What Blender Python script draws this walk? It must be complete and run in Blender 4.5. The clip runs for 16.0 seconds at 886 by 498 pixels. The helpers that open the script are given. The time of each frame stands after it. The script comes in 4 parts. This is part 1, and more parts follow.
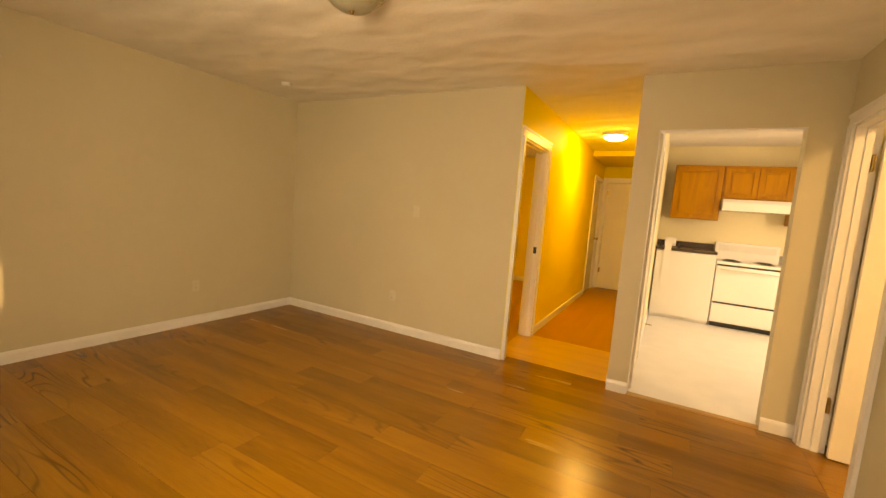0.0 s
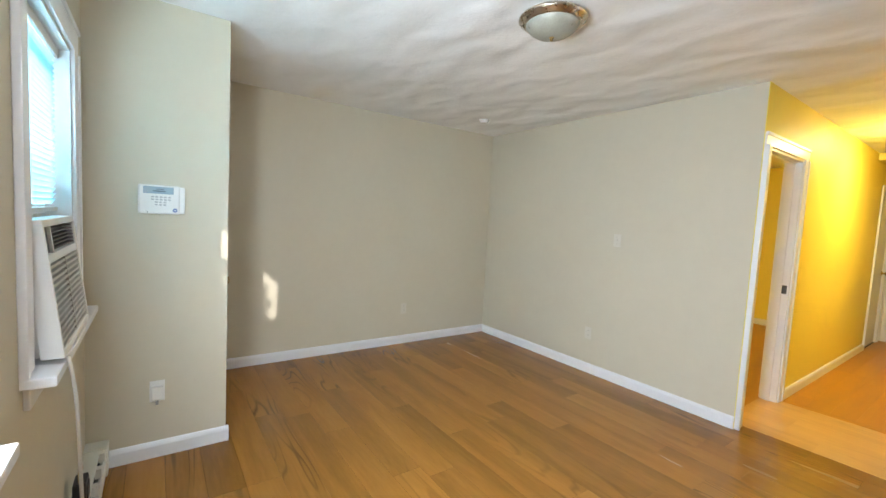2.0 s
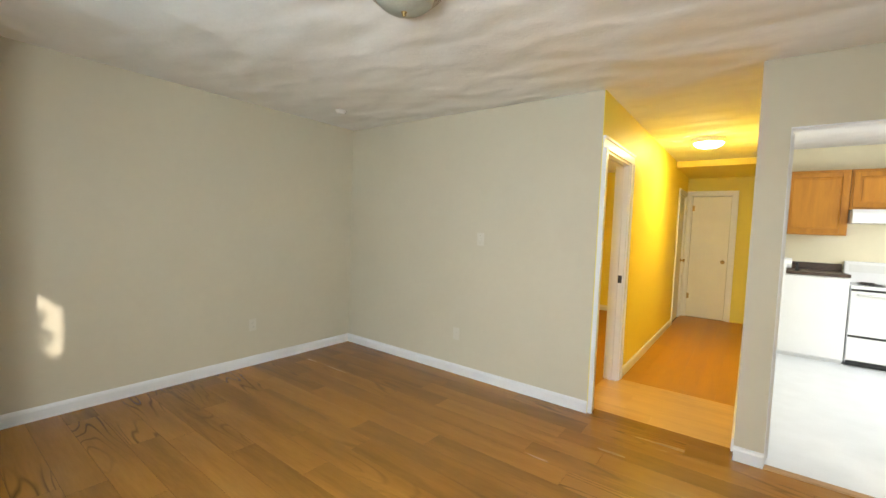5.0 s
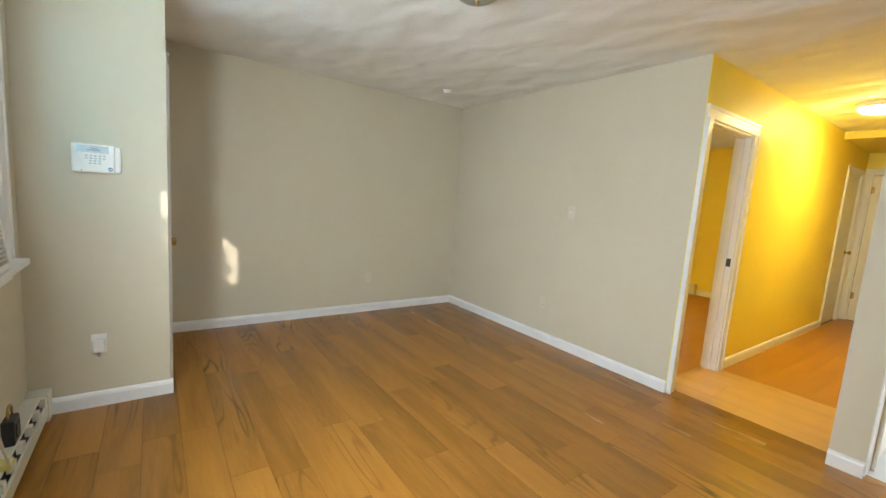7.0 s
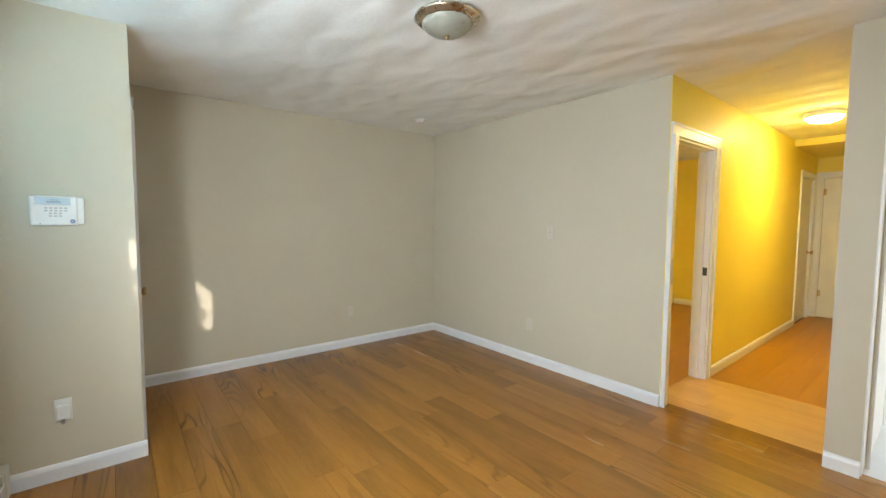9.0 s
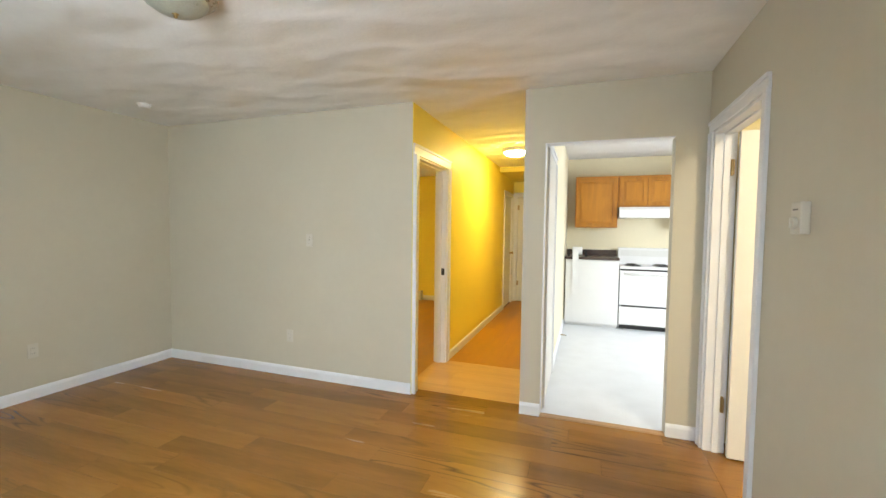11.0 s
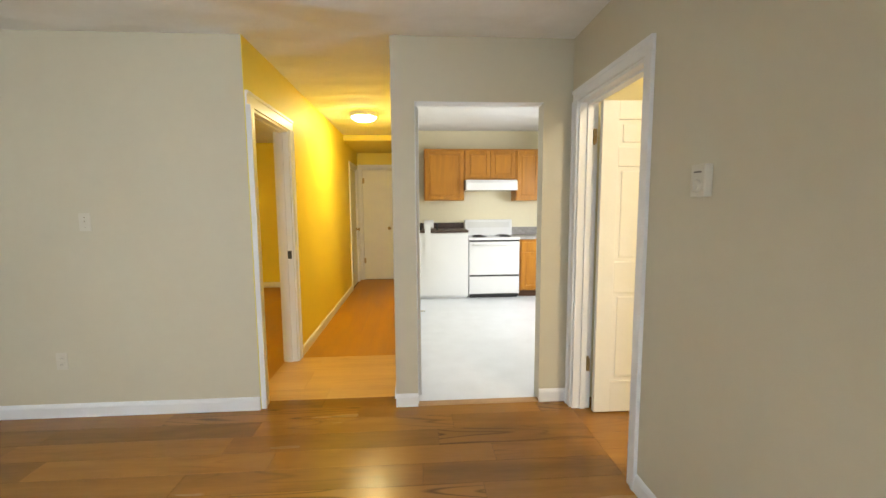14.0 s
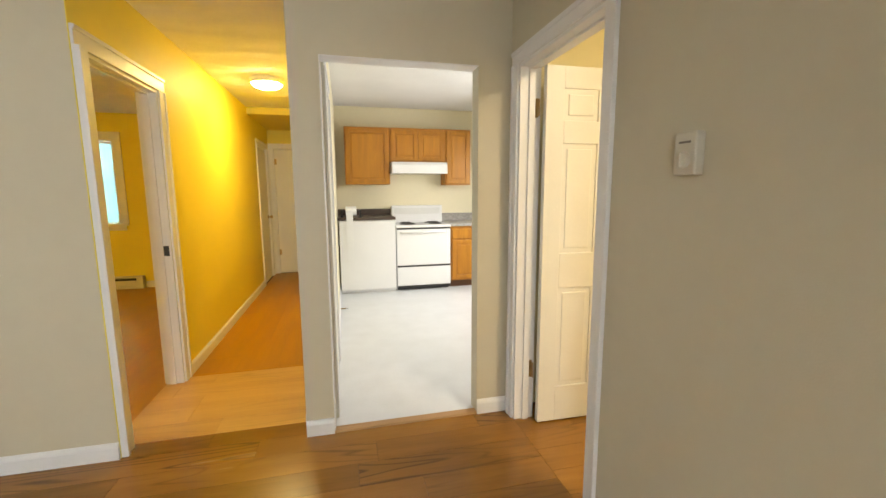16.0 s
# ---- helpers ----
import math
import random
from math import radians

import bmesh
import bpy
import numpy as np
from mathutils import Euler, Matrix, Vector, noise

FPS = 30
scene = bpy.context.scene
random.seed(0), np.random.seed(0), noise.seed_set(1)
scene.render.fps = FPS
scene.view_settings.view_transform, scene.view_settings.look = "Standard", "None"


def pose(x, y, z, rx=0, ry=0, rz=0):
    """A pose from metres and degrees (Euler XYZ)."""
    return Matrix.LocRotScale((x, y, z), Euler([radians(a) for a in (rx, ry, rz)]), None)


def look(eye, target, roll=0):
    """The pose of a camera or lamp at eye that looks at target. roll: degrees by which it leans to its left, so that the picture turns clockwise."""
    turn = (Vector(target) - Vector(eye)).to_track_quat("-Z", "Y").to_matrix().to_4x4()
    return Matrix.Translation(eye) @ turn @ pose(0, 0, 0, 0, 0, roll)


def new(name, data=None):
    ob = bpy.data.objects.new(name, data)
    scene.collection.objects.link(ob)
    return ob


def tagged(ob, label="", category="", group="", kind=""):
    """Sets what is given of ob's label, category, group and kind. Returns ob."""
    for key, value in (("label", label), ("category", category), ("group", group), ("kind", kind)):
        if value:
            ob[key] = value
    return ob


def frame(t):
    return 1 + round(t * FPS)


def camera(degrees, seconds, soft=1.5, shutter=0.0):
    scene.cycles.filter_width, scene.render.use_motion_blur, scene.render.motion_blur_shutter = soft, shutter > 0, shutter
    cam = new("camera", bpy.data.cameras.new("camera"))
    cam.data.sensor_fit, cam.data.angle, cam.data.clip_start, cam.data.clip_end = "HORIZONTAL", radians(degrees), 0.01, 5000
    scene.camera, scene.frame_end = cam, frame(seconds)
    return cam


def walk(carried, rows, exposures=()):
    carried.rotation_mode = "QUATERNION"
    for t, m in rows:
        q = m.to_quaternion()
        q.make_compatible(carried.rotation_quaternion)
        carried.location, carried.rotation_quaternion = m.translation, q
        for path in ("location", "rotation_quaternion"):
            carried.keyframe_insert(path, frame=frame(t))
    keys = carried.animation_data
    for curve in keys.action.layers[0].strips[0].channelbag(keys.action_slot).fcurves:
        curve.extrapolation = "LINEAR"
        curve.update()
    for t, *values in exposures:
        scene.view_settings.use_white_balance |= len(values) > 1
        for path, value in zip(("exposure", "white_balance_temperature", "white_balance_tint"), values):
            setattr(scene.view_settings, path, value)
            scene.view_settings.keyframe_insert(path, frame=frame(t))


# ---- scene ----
cam = camera(94.6, 16.0)
PATH = [
    (0, (0.594, 1.386, 1.357), (-0.358, 3.133, 1.149), 4.5),
    (0.5, (0.496, 1.474, 1.416), (-0.771, 3.011, 1.239), 2.4),
    (1, (0.463, 1.467, 1.398), (-1.062, 2.752, 1.24), 1.7),
    (1.5, (0.468, 1.459, 1.402), (-1.168, 2.601, 1.256), 2.1),
    (2, (0.47, 1.467, 1.398), (-1.161, 2.616, 1.251), 3.0),
    (2.5, (0.421, 1.488, 1.386), (-1.1, 2.778, 1.238), 3.3),
    (3, (0.315, 1.526, 1.392), (-1.033, 2.994, 1.225), 3.9),
    (3.2, (0.317, 1.547, 1.409), (-0.976, 3.062, 1.233), 4.0),
    (5.3, (0.309, 1.749, 1.387), (-0.892, 3.344, 1.275), 2.2),
    (5.5, (0.353, 1.76, 1.384), (-0.962, 3.26, 1.247), 2.7),
    (6, (0.501, 1.75, 1.396), (-0.914, 3.157, 1.265), 1.7),
    (6.5, (0.653, 1.707, 1.369), (-0.832, 3.03, 1.161), 2.2),
    (7, (0.759, 1.741, 1.344), (-0.856, 2.894, 1.093), 4.0),
    (7.5, (0.81, 1.762, 1.351), (-0.859, 2.837, 1.103), 3.3),
    (8, (0.761, 1.754, 1.357), (-0.893, 2.859, 1.147), 1.5),
    (10.3, (0.685, 1.697, 1.399), (-0.445, 3.344, 1.317), 1.0),
    (10.5, (0.7, 1.712, 1.397), (-0.298, 3.443, 1.313), 0.9),
    (11, (0.747, 1.736, 1.396), (0.089, 3.623, 1.302), 0.7),
    (11.5, (0.817, 1.762, 1.393), (0.521, 3.737, 1.285), 0.5),
    (12, (0.847, 1.795, 1.377), (0.869, 3.791, 1.246), 0.8),
    (12.5, (0.784, 1.861, 1.352), (1.018, 3.838, 1.161), 0.8),
    (13, (0.63, 2.043, 1.347), (1.233, 3.944, 1.199), -0.6),
    (13.5, (0.484, 2.14, 1.373), (1.165, 4.006, 1.138), -1.1),
    (14, (0.454, 2.133, 1.368), (0.582, 4.118, 1.161), -0.4),
    (14.5, (0.449, 2.076, 1.363), (-0.16, 3.973, 1.19), 2.4),
    (15, (0.468, 2.089, 1.363), (-0.216, 3.96, 1.185), 1.1),
    (15.5, (0.541, 2.252, 1.35), (0.381, 4.229, 1.09), 0.3),
    (16, (0.548, 2.593, 1.354), (1.011, 4.519, 1.076), -0.3),
]
EXPOSE = [(0, -0.5, 100000, 30), (0.5, -0.05, 15000, 20), (1.0, 0.15, 7500, 12), (1.5, 0.1, 6200, 12), (3.2, 0.15, 6300, 12), (5.3, 0.0, 6800, 10), (8.2, 0.0, 6500, 10), (10.3, -0.1, 6500, 11), (11.5, 0.0, 6500, 11), (12.5, -0.06, 6500, 11), (13.5, -0.28, 7200, 12), (14.5, -0.22, 6600, 11), (15, -0.2, 6700, 11), (15.5, -0.25, 7000, 12), (16, -0.35, 7600, 13)]
walk(cam, [(t, look(eye, target, roll)) for t, eye, target, roll in PATH], EXPOSE)

# ---- world, sun and daylight ----
world = bpy.data.worlds.new("world")
scene.world = world
world.use_nodes = True
wn = world.node_tree.nodes
sky = wn.new("ShaderNodeTexSky")
sky.sky_type, sky.sun_disc = 'NISHITA', False
sky.sun_elevation, sky.sun_rotation = radians(17.3), radians(110)
world.node_tree.links.new(sky.outputs[0], wn["Background"].inputs[0])
wn["Background"].inputs[1].default_value = 0.10


def lamp(name, kind, m, energy, color=(1, 1, 1), size=None, size_y=None, spread=None):
    data = bpy.data.lights.new(name, kind)
    data.energy, data.color = energy, color
    if kind == 'AREA':
        data.shape, data.size, data.size_y = 'RECTANGLE', size, size_y
        if spread:
            data.spread = radians(spread)
    if kind == 'SUN':
        data.angle = radians(0.5)
    ob = new(name, data)
    ob.matrix_world = m
    return ob


lamp("sun", 'SUN', look((0, 0, 0), (-1.13, 0.409, -0.375)), 4.0, (1.0, 0.93, 0.82))
DAY = (0.86, 0.95, 1.0)
lamp("window_daylight", 'AREA', look((-0.04, 0.89, 1.46), (-1.48, 2.24, 0.55)), 106, DAY, 0.82, 0.96)
lamp("window_daylight", 'AREA', look((-1.52, 0.93, 1.70), (-1.75, 3.0, 2.4)), 22, (0.58, 0.88, 1.0), 0.75, 0.62)
# added to light the kitchen; its window is unseen and assumed
lamp("kitchen_assumed_daylight", 'AREA', look((3.12, 6.9, 1.55), (1.2, 6.6, 0.3)), 78, (0.84, 0.92, 1.0), 1.0, 1.1)
lamp("bedroom_daylight", 'AREA', look((-2.935, 9.46, 1.5), (-2.8, 6.0, 0.9)), 40, DAY, 0.8, 1.1)

# ---- materials ----


def mat(name, color, rough=0.5, metal=0.0, vary=0.06, scale=3.0, bump=0.0, bscale=60.0, emit=0.0, spec=0.5, warm=0.0):
    """A procedural surface: colour varied at two scales, fine relief, uneven gloss."""
    m = bpy.data.materials.new(name)
    m.use_nodes = True
    nt = m.node_tree
    n, l = nt.nodes, nt.links
    b = n["Principled BSDF"]
    tc = n.new("ShaderNodeTexCoord")
    big, fine = n.new("ShaderNodeTexNoise"), n.new("ShaderNodeTexNoise")
    big.inputs["Scale"].default_value, big.inputs["Detail"].default_value = scale, 3
    fine.inputs["Scale"].default_value, fine.inputs["Detail"].default_value = scale * 14, 4
    for x in (big, fine):
        l.new(tc.outputs["Object"], x.inputs["Vector"])
    mix = n.new("ShaderNodeMath")
    mix.operation = 'MULTIPLY_ADD'
    l.new(fine.outputs[0], mix.inputs[0])
    mix.inputs[1].default_value = 0.4
    l.new(big.outputs[0], mix.inputs[2])
    ramp = n.new("ShaderNodeValToRGB")
    c0 = [max(0, c * (1 - vary)) for c in color]
    c1 = [min(1, c * (1 + vary)) for c in color]
    c1[2] *= 1 - warm
    ramp.color_ramp.elements[0].position, ramp.color_ramp.elements[0].color = 0.45, (*c0, 1)
    ramp.color_ramp.elements[1].position, ramp.color_ramp.elements[1].color = 0.95, (*c1, 1)
    l.new(mix.outputs[0], ramp.inputs[0])
    l.new(ramp.outputs[0], b.inputs["Base Color"])
    rr = n.new("ShaderNodeMapRange")
    rr.inputs["To Min"].default_value, rr.inputs["To Max"].default_value = max(0.02, rough - 0.07), min(1, rough + 0.07)
    l.new(big.outputs[0], rr.inputs[0])
    l.new(rr.outputs[0], b.inputs["Roughness"])
    b.inputs["Metallic"].default_value = metal
    b.inputs["Specular IOR Level"].default_value = spec
    if bump:
        bn, bp = n.new("ShaderNodeTexNoise"), n.new("ShaderNodeBump")
        bn.inputs["Scale"].default_value, bn.inputs["Detail"].default_value = bscale, 4
        bp.inputs["Strength"].default_value, bp.inputs["Distance"].default_value = bump, 0.004
        l.new(tc.outputs["Object"], bn.inputs["Vector"])
        l.new(bn.outputs[0], bp.inputs["Height"])
        l.new(bp.outputs[0], b.inputs["Normal"])
    if emit:
        b.inputs["Emission Color"].default_value = (*color, 1)
        b.inputs["Emission Strength"].default_value = emit
    return m


def wood_mat(name, dark, light, rough, along='X', rand=0.25, grain=1.0, spec=0.5, rings=0.5, streak=1.0):
    """Wood: long streaks of grain along one axis, tone varied piece by piece."""
    m = bpy.data.materials.new(name)
    m.use_nodes = True
    nt = m.node_tree
    n, l = nt.nodes, nt.links
    b = n["Principled BSDF"]
    tc, info = n.new("ShaderNodeTexCoord"), n.new("ShaderNodeObjectInfo")
    shift, mp = n.new("ShaderNodeVectorMath"), n.new("ShaderNodeMapping")
    shift.operation = 'MULTIPLY_ADD'
    comb = n.new("ShaderNodeCombineXYZ")
    for i in range(3):
        l.new(info.outputs["Random"], comb.inputs[i])
    l.new(comb.outputs[0], shift.inputs[0])
    shift.inputs[1].default_value = (37, 23, 11)
    l.new(tc.outputs["Object"], shift.inputs[2])
    l.new(shift.outputs[0], mp.inputs[0])
    sc = [5.0 * grain] * 3
    sc['XYZ'.index(along)] = 0.55 * grain
    mp.inputs["Scale"].default_value = sc
    grain_n, fib = n.new("ShaderNodeTexNoise"), n.new("ShaderNodeTexNoise")
    grain_n.inputs["Scale"].default_value, grain_n.inputs["Detail"].default_value = 1.6, 4
    grain_n.inputs["Distortion"].default_value = 0.5
    fib.inputs["Scale"].default_value, fib.inputs["Detail"].default_value = 16, 5
    for x in (grain_n, fib):
        l.new(mp.outputs[0], x.inputs["Vector"])
    a = n.new("ShaderNodeMath")
    a.operation = 'MULTIPLY_ADD'
    l.new(fib.outputs[0], a.inputs[0])
    a.inputs[1].default_value = 0.22
    soft_n = n.new("ShaderNodeMath")
    soft_n.operation = 'MULTIPLY_ADD'
    soft_n.inputs[1].default_value, soft_n.inputs[2].default_value = streak, 0.5 * (1 - streak)
    l.new(grain_n.outputs[0], soft_n.inputs[0])
    l.new(soft_n.outputs[0], a.inputs[2])
    a2 = n.new("ShaderNodeMath")
    a2.operation = 'MULTIPLY_ADD'
    l.new(info.outputs["Random"], a2.inputs[0])
    a2.inputs[1].default_value = rand
    l.new(a.outputs[0], a2.inputs[2])
    ramp = n.new("ShaderNodeValToRGB")
    ramp.color_ramp.elements[0].position, ramp.color_ramp.elements[0].color = 0.35, (*dark, 1)
    ramp.color_ramp.elements[1].position, ramp.color_ramp.elements[1].color = 1.0, (*light, 1)
    l.new(a2.outputs[0], ramp.inputs[0])
    # thin wavering growth rings, only here and there along a board
    ring_n, few = n.new("ShaderNodeTexNoise"), n.new("ShaderNodeTexNoise")
    ring_n.inputs["Scale"].default_value, ring_n.inputs["Detail"].default_value = 0.8, 2
    few.inputs["Scale"].default_value, few.inputs["Detail"].default_value = 0.7, 1
    l.new(mp.outputs[0], ring_n.inputs["Vector"])
    l.new(shift.outputs[0], few.inputs["Vector"])
    times, fr = n.new("ShaderNodeMath"), n.new("ShaderNodeMath")
    times.operation, fr.operation = 'MULTIPLY', 'FRACT'
    times.inputs[1].default_value = 17
    l.new(ring_n.outputs[0], times.inputs[0])
    l.new(times.outputs[0], fr.inputs[0])
    half, dist = n.new("ShaderNodeMath"), n.new("ShaderNodeMath")
    half.operation, dist.operation = 'SUBTRACT', 'ABSOLUTE'
    half.inputs[1].default_value = 0.5
    l.new(fr.outputs[0], half.inputs[0])
    l.new(half.outputs[0], dist.inputs[0])
    line, where, both = n.new("ShaderNodeMapRange"), n.new("ShaderNodeMapRange"), n.new("ShaderNodeMath")
    line.inputs["From Min"].default_value, line.inputs["From Max"].default_value = 0.0, 0.16
    line.inputs["To Min"].default_value, line.inputs["To Max"].default_value = 1.0, 0.0
    where.inputs["From Min"].default_value, where.inputs["From Max"].default_value = 0.50, 0.64
    where.inputs["To Max"].default_value = rings
    l.new(dist.outputs[0], line.inputs[0])
    l.new(few.outputs[0], where.inputs[0])
    both.operation = 'MULTIPLY'
    l.new(line.outputs[0], both.inputs[0])
    l.new(where.outputs[0], both.inputs[1])
    mixc = n.new("ShaderNodeMixRGB")
    mixc.inputs[2].default_value = (*[c * 0.45 for c in dark], 1)
    l.new(both.outputs[0], mixc.inputs[0])
    l.new(ramp.outputs[0], mixc.inputs[1])
    l.new(mixc.outputs[0], b.inputs["Base Color"])
    rr = n.new("ShaderNodeMapRange")
    rr.inputs["To Min"].default_value, rr.inputs["To Max"].default_value = rough - 0.06, rough + 0.1
    l.new(grain_n.outputs[0], rr.inputs[0])
    l.new(rr.outputs[0], b.inputs["Roughness"])
    b.inputs["Specular IOR Level"].default_value = spec
    bp = n.new("ShaderNodeBump")
    bp.inputs["Strength"].default_value, bp.inputs["Distance"].default_value = 0.12, 0.002
    l.new(fib.outputs[0], bp.inputs["Height"])
    l.new(bp.outputs[0], b.inputs["Normal"])
    return m


def ceiling_mat(name):
    """White ceiling brushed on in broad overlapping swipes, each one a shallow slanted patch."""
    m = mat(name, (0.84, 0.84, 0.83), 0.75, vary=0.04, scale=1.5)
    nt = m.node_tree
    n, l = nt.nodes, nt.links
    tc, mp = n.new("ShaderNodeTexCoord"), n.new("ShaderNodeMapping")
    mp.inputs["Rotation"].default_value = (0, 0, radians(-12))
    mp.inputs["Scale"].default_value = (3.0, 4.4, 1)
    l.new(tc.outputs["Object"], mp.inputs[0])
    v = n.new("ShaderNodeTexNoise")
    v.inputs["Scale"].default_value, v.inputs["Detail"].default_value, v.inputs["Distortion"].default_value = 0.9, 0.5, 0.25
    l.new(mp.outputs[0], v.inputs["Vector"])
    w = n.new("ShaderNodeTexNoise")
    w.inputs["Scale"].default_value, w.inputs["Detail"].default_value = 40, 4
    l.new(tc.outputs["Object"], w.inputs["Vector"])
    s = n.new("ShaderNodeMath")
    s.operation = 'MULTIPLY_ADD'
    l.new(w.outputs[0], s.inputs[0])
    s.inputs[1].default_value = 0.03
    l.new(v.outputs[0], s.inputs[2])
    bp = n.new("ShaderNodeBump")
    bp.inputs["Strength"].default_value, bp.inputs["Distance"].default_value = 0.95, 0.055
    l.new(s.outputs[0], bp.inputs["Height"])
    l.new(bp.outputs[0], n["Principled BSDF"].inputs["Normal"])
    return m


WALL = mat("wall_paint", (0.57, 0.525, 0.412), 0.6, vary=0.03, scale=1.2, bump=0.12, bscale=180)
YELLOW = mat("yellow_paint", (0.82, 0.68, 0.11), 0.55, vary=0.03, scale=1.2, bump=0.1, bscale=180)
CREAM = mat("cream_paint", (0.81, 0.74, 0.54), 0.6, vary=0.03, scale=1.2, bump=0.1, bscale=180)
CEIL = ceiling_mat("ceiling_texture")
TRIM = mat("white_trim", (0.77, 0.78, 0.80), 0.35, vary=0.03, scale=6, bump=0.06, bscale=90)
DOOR = mat("white_door_paint", (0.76, 0.75, 0.70), 0.4, vary=0.03, scale=4, bump=0.08, bscale=70)
PLANK = wood_mat("oak_laminate", (0.150, 0.062, 0.007), (0.385, 0.170, 0.027), 0.22, 'X', 0.26, rings=0.85, spec=0.42, streak=0.6)
HALLF = wood_mat("brown_laminate", (0.34, 0.145, 0.006), (0.48, 0.220, 0.011), 0.42, 'Y', 0.08, rings=0.1)
PALE = wood_mat("lighter_boards", (0.42, 0.225, 0.065), (0.62, 0.375, 0.13), 0.30, 'X', 0.1, rings=0.3)
VINYL = mat("white_vinyl", (0.71, 0.73, 0.76), 0.35, vary=0.05, scale=5)
JOINT = mat("board_edge", (0.13, 0.055, 0.006), 0.9, spec=0.1)
SEAL = mat("floor_joint", (0.05, 0.03, 0.015), 0.8)
OAK = wood_mat("oak_cabinet", (0.32, 0.112, 0.007), (0.56, 0.235, 0.018), 0.38, 'Z', 0.12, 1.6, rings=0.2)
ENAMEL = mat("white_enamel", (0.82, 0.82, 0.82), 0.2, vary=0.02)
PLASTIC = mat("white_plastic", (0.76, 0.76, 0.74), 0.4, vary=0.03, scale=12)
IVORY = mat("ivory_plastic", (0.62, 0.585, 0.50), 0.45, vary=0.03, scale=12)
BLACK = mat("black_plastic", (0.02, 0.02, 0.022), 0.4, vary=0.2)
IRON = mat("black_iron", (0.025, 0.025, 0.025), 0.55, vary=0.2)
BRASS = mat("aged_brass", (0.42, 0.29, 0.12), 0.32, 1.0, vary=0.15, scale=20)
NICKEL = mat("brushed_nickel", (0.50, 0.44, 0.36), 0.28, 1.0, vary=0.12, scale=25)
COUNTER = mat("dark_laminate_counter", (0.07, 0.045, 0.035), 0.35, vary=0.3, scale=25)
GREYTOP = mat("grey_laminate_counter", (0.32, 0.30, 0.28), 0.35, vary=0.25, scale=30)
SIDING = mat("pale_siding", (0.55, 0.54, 0.50), 0.7, vary=0.08, scale=1.0)

# ---- helpers for building ----


def box(bm, x0, y0, z0, x1, y1, z1, bevel=0.0):
    r = bmesh.ops.create_cube(bm, size=1.0)
    bmesh.ops.scale(bm, vec=(x1 - x0, y1 - y0, z1 - z0), verts=r["verts"])
    bmesh.ops.translate(bm, vec=((x0 + x1) / 2, (y0 + y1) / 2, (z0 + z1) / 2), verts=r["verts"])
    if bevel:
        edges = {e for v in r["verts"] for e in v.link_edges}
        bmesh.ops.bevel(bm, geom=list(edges), offset=bevel, segments=2, affect='EDGES', profile=0.6)
    return bm


def boxes(*rows, bevel=0.0):
    bm = bmesh.new()
    for r in rows:
        box(bm, *r, bevel=bevel)
    return bm


def lathe(profile, segments=40, cap=False):
    """Turns (radius, height) pairs round the z axis."""
    bm = bmesh.new()
    rings = []
    for r, z in profile:
        rings.append([bm.verts.new((r * math.cos(2 * math.pi * i / segments), r * math.sin(2 * math.pi * i / segments), z)) for i in range(segments)])
    for a, b in zip(rings, rings[1:]):
        for i in range(segments):
            bm.faces.new((a[i], a[(i + 1) % segments], b[(i + 1) % segments], b[i]))
    if cap:
        bm.faces.new(rings[0][::-1])
        bm.faces.new(rings[-1])
    bmesh.ops.recalc_face_normals(bm, faces=bm.faces)
    return bm


def tube(points, radius, segments=8):
    """A round rod along a line of points."""
    bm = bmesh.new()
    pts = [Vector(p) for p in points]
    rings = []
    for i, p in enumerate(pts):
        d = (pts[min(i + 1, len(pts) - 1)] - pts[max(i - 1, 0)]).normalized()
        q = d.to_track_quat('Z', 'Y')
        rings.append([bm.verts.new(p + q @ Vector((radius * math.cos(2 * math.pi * k / segments), radius * math.sin(2 * math.pi * k / segments), 0))) for k in range(segments)])
    for a, b in zip(rings, rings[1:]):
        for k in range(segments):
            bm.faces.new((a[k], a[(k + 1) % segments], b[(k + 1) % segments], b[k]))
    bm.faces.new(rings[0][::-1])
    bm.faces.new(rings[-1])
    bmesh.ops.recalc_face_normals(bm, faces=bm.faces)
    return bm


def moved(bm, m):
    bmesh.ops.transform(bm, matrix=m, verts=bm.verts)
    return bm


def part(name, bm, material, parent=None, label="", smooth=False):
    me = bpy.data.meshes.new(name)
    bm.to_mesh(me)
    bm.free()
    me.materials.append(material)
    if smooth:
        me.polygons.foreach_set("use_smooth", [True] * len(me.polygons))
    ob = new(name, me)
    if parent:
        ob.parent = parent
    if label:
        ob["label"] = label
    return ob


def thing(name, label, category, group="", kind="", at=(0, 0, 0)):
    ob = new(name)
    ob.empty_display_size = 0.1
    ob.location = at
    return tagged(ob, label, category, group, kind)


def structure(name, bm, material, label, category):
    bmesh.ops.remove_doubles(bm, verts=bm.verts, dist=0.0005)
    return tagged(part(name, bm, material), label, category, kind="structure")


def put(ob, parent):
    """Keeps a part where it stands while its thing's origin lies elsewhere."""
    ob.matrix_parent_inverse = Matrix.Translation(-parent.location)
    return ob


def piece(name, bm, material, parent, label="", smooth=False):
    return put(part(name, bm, material, parent, label, smooth), parent)


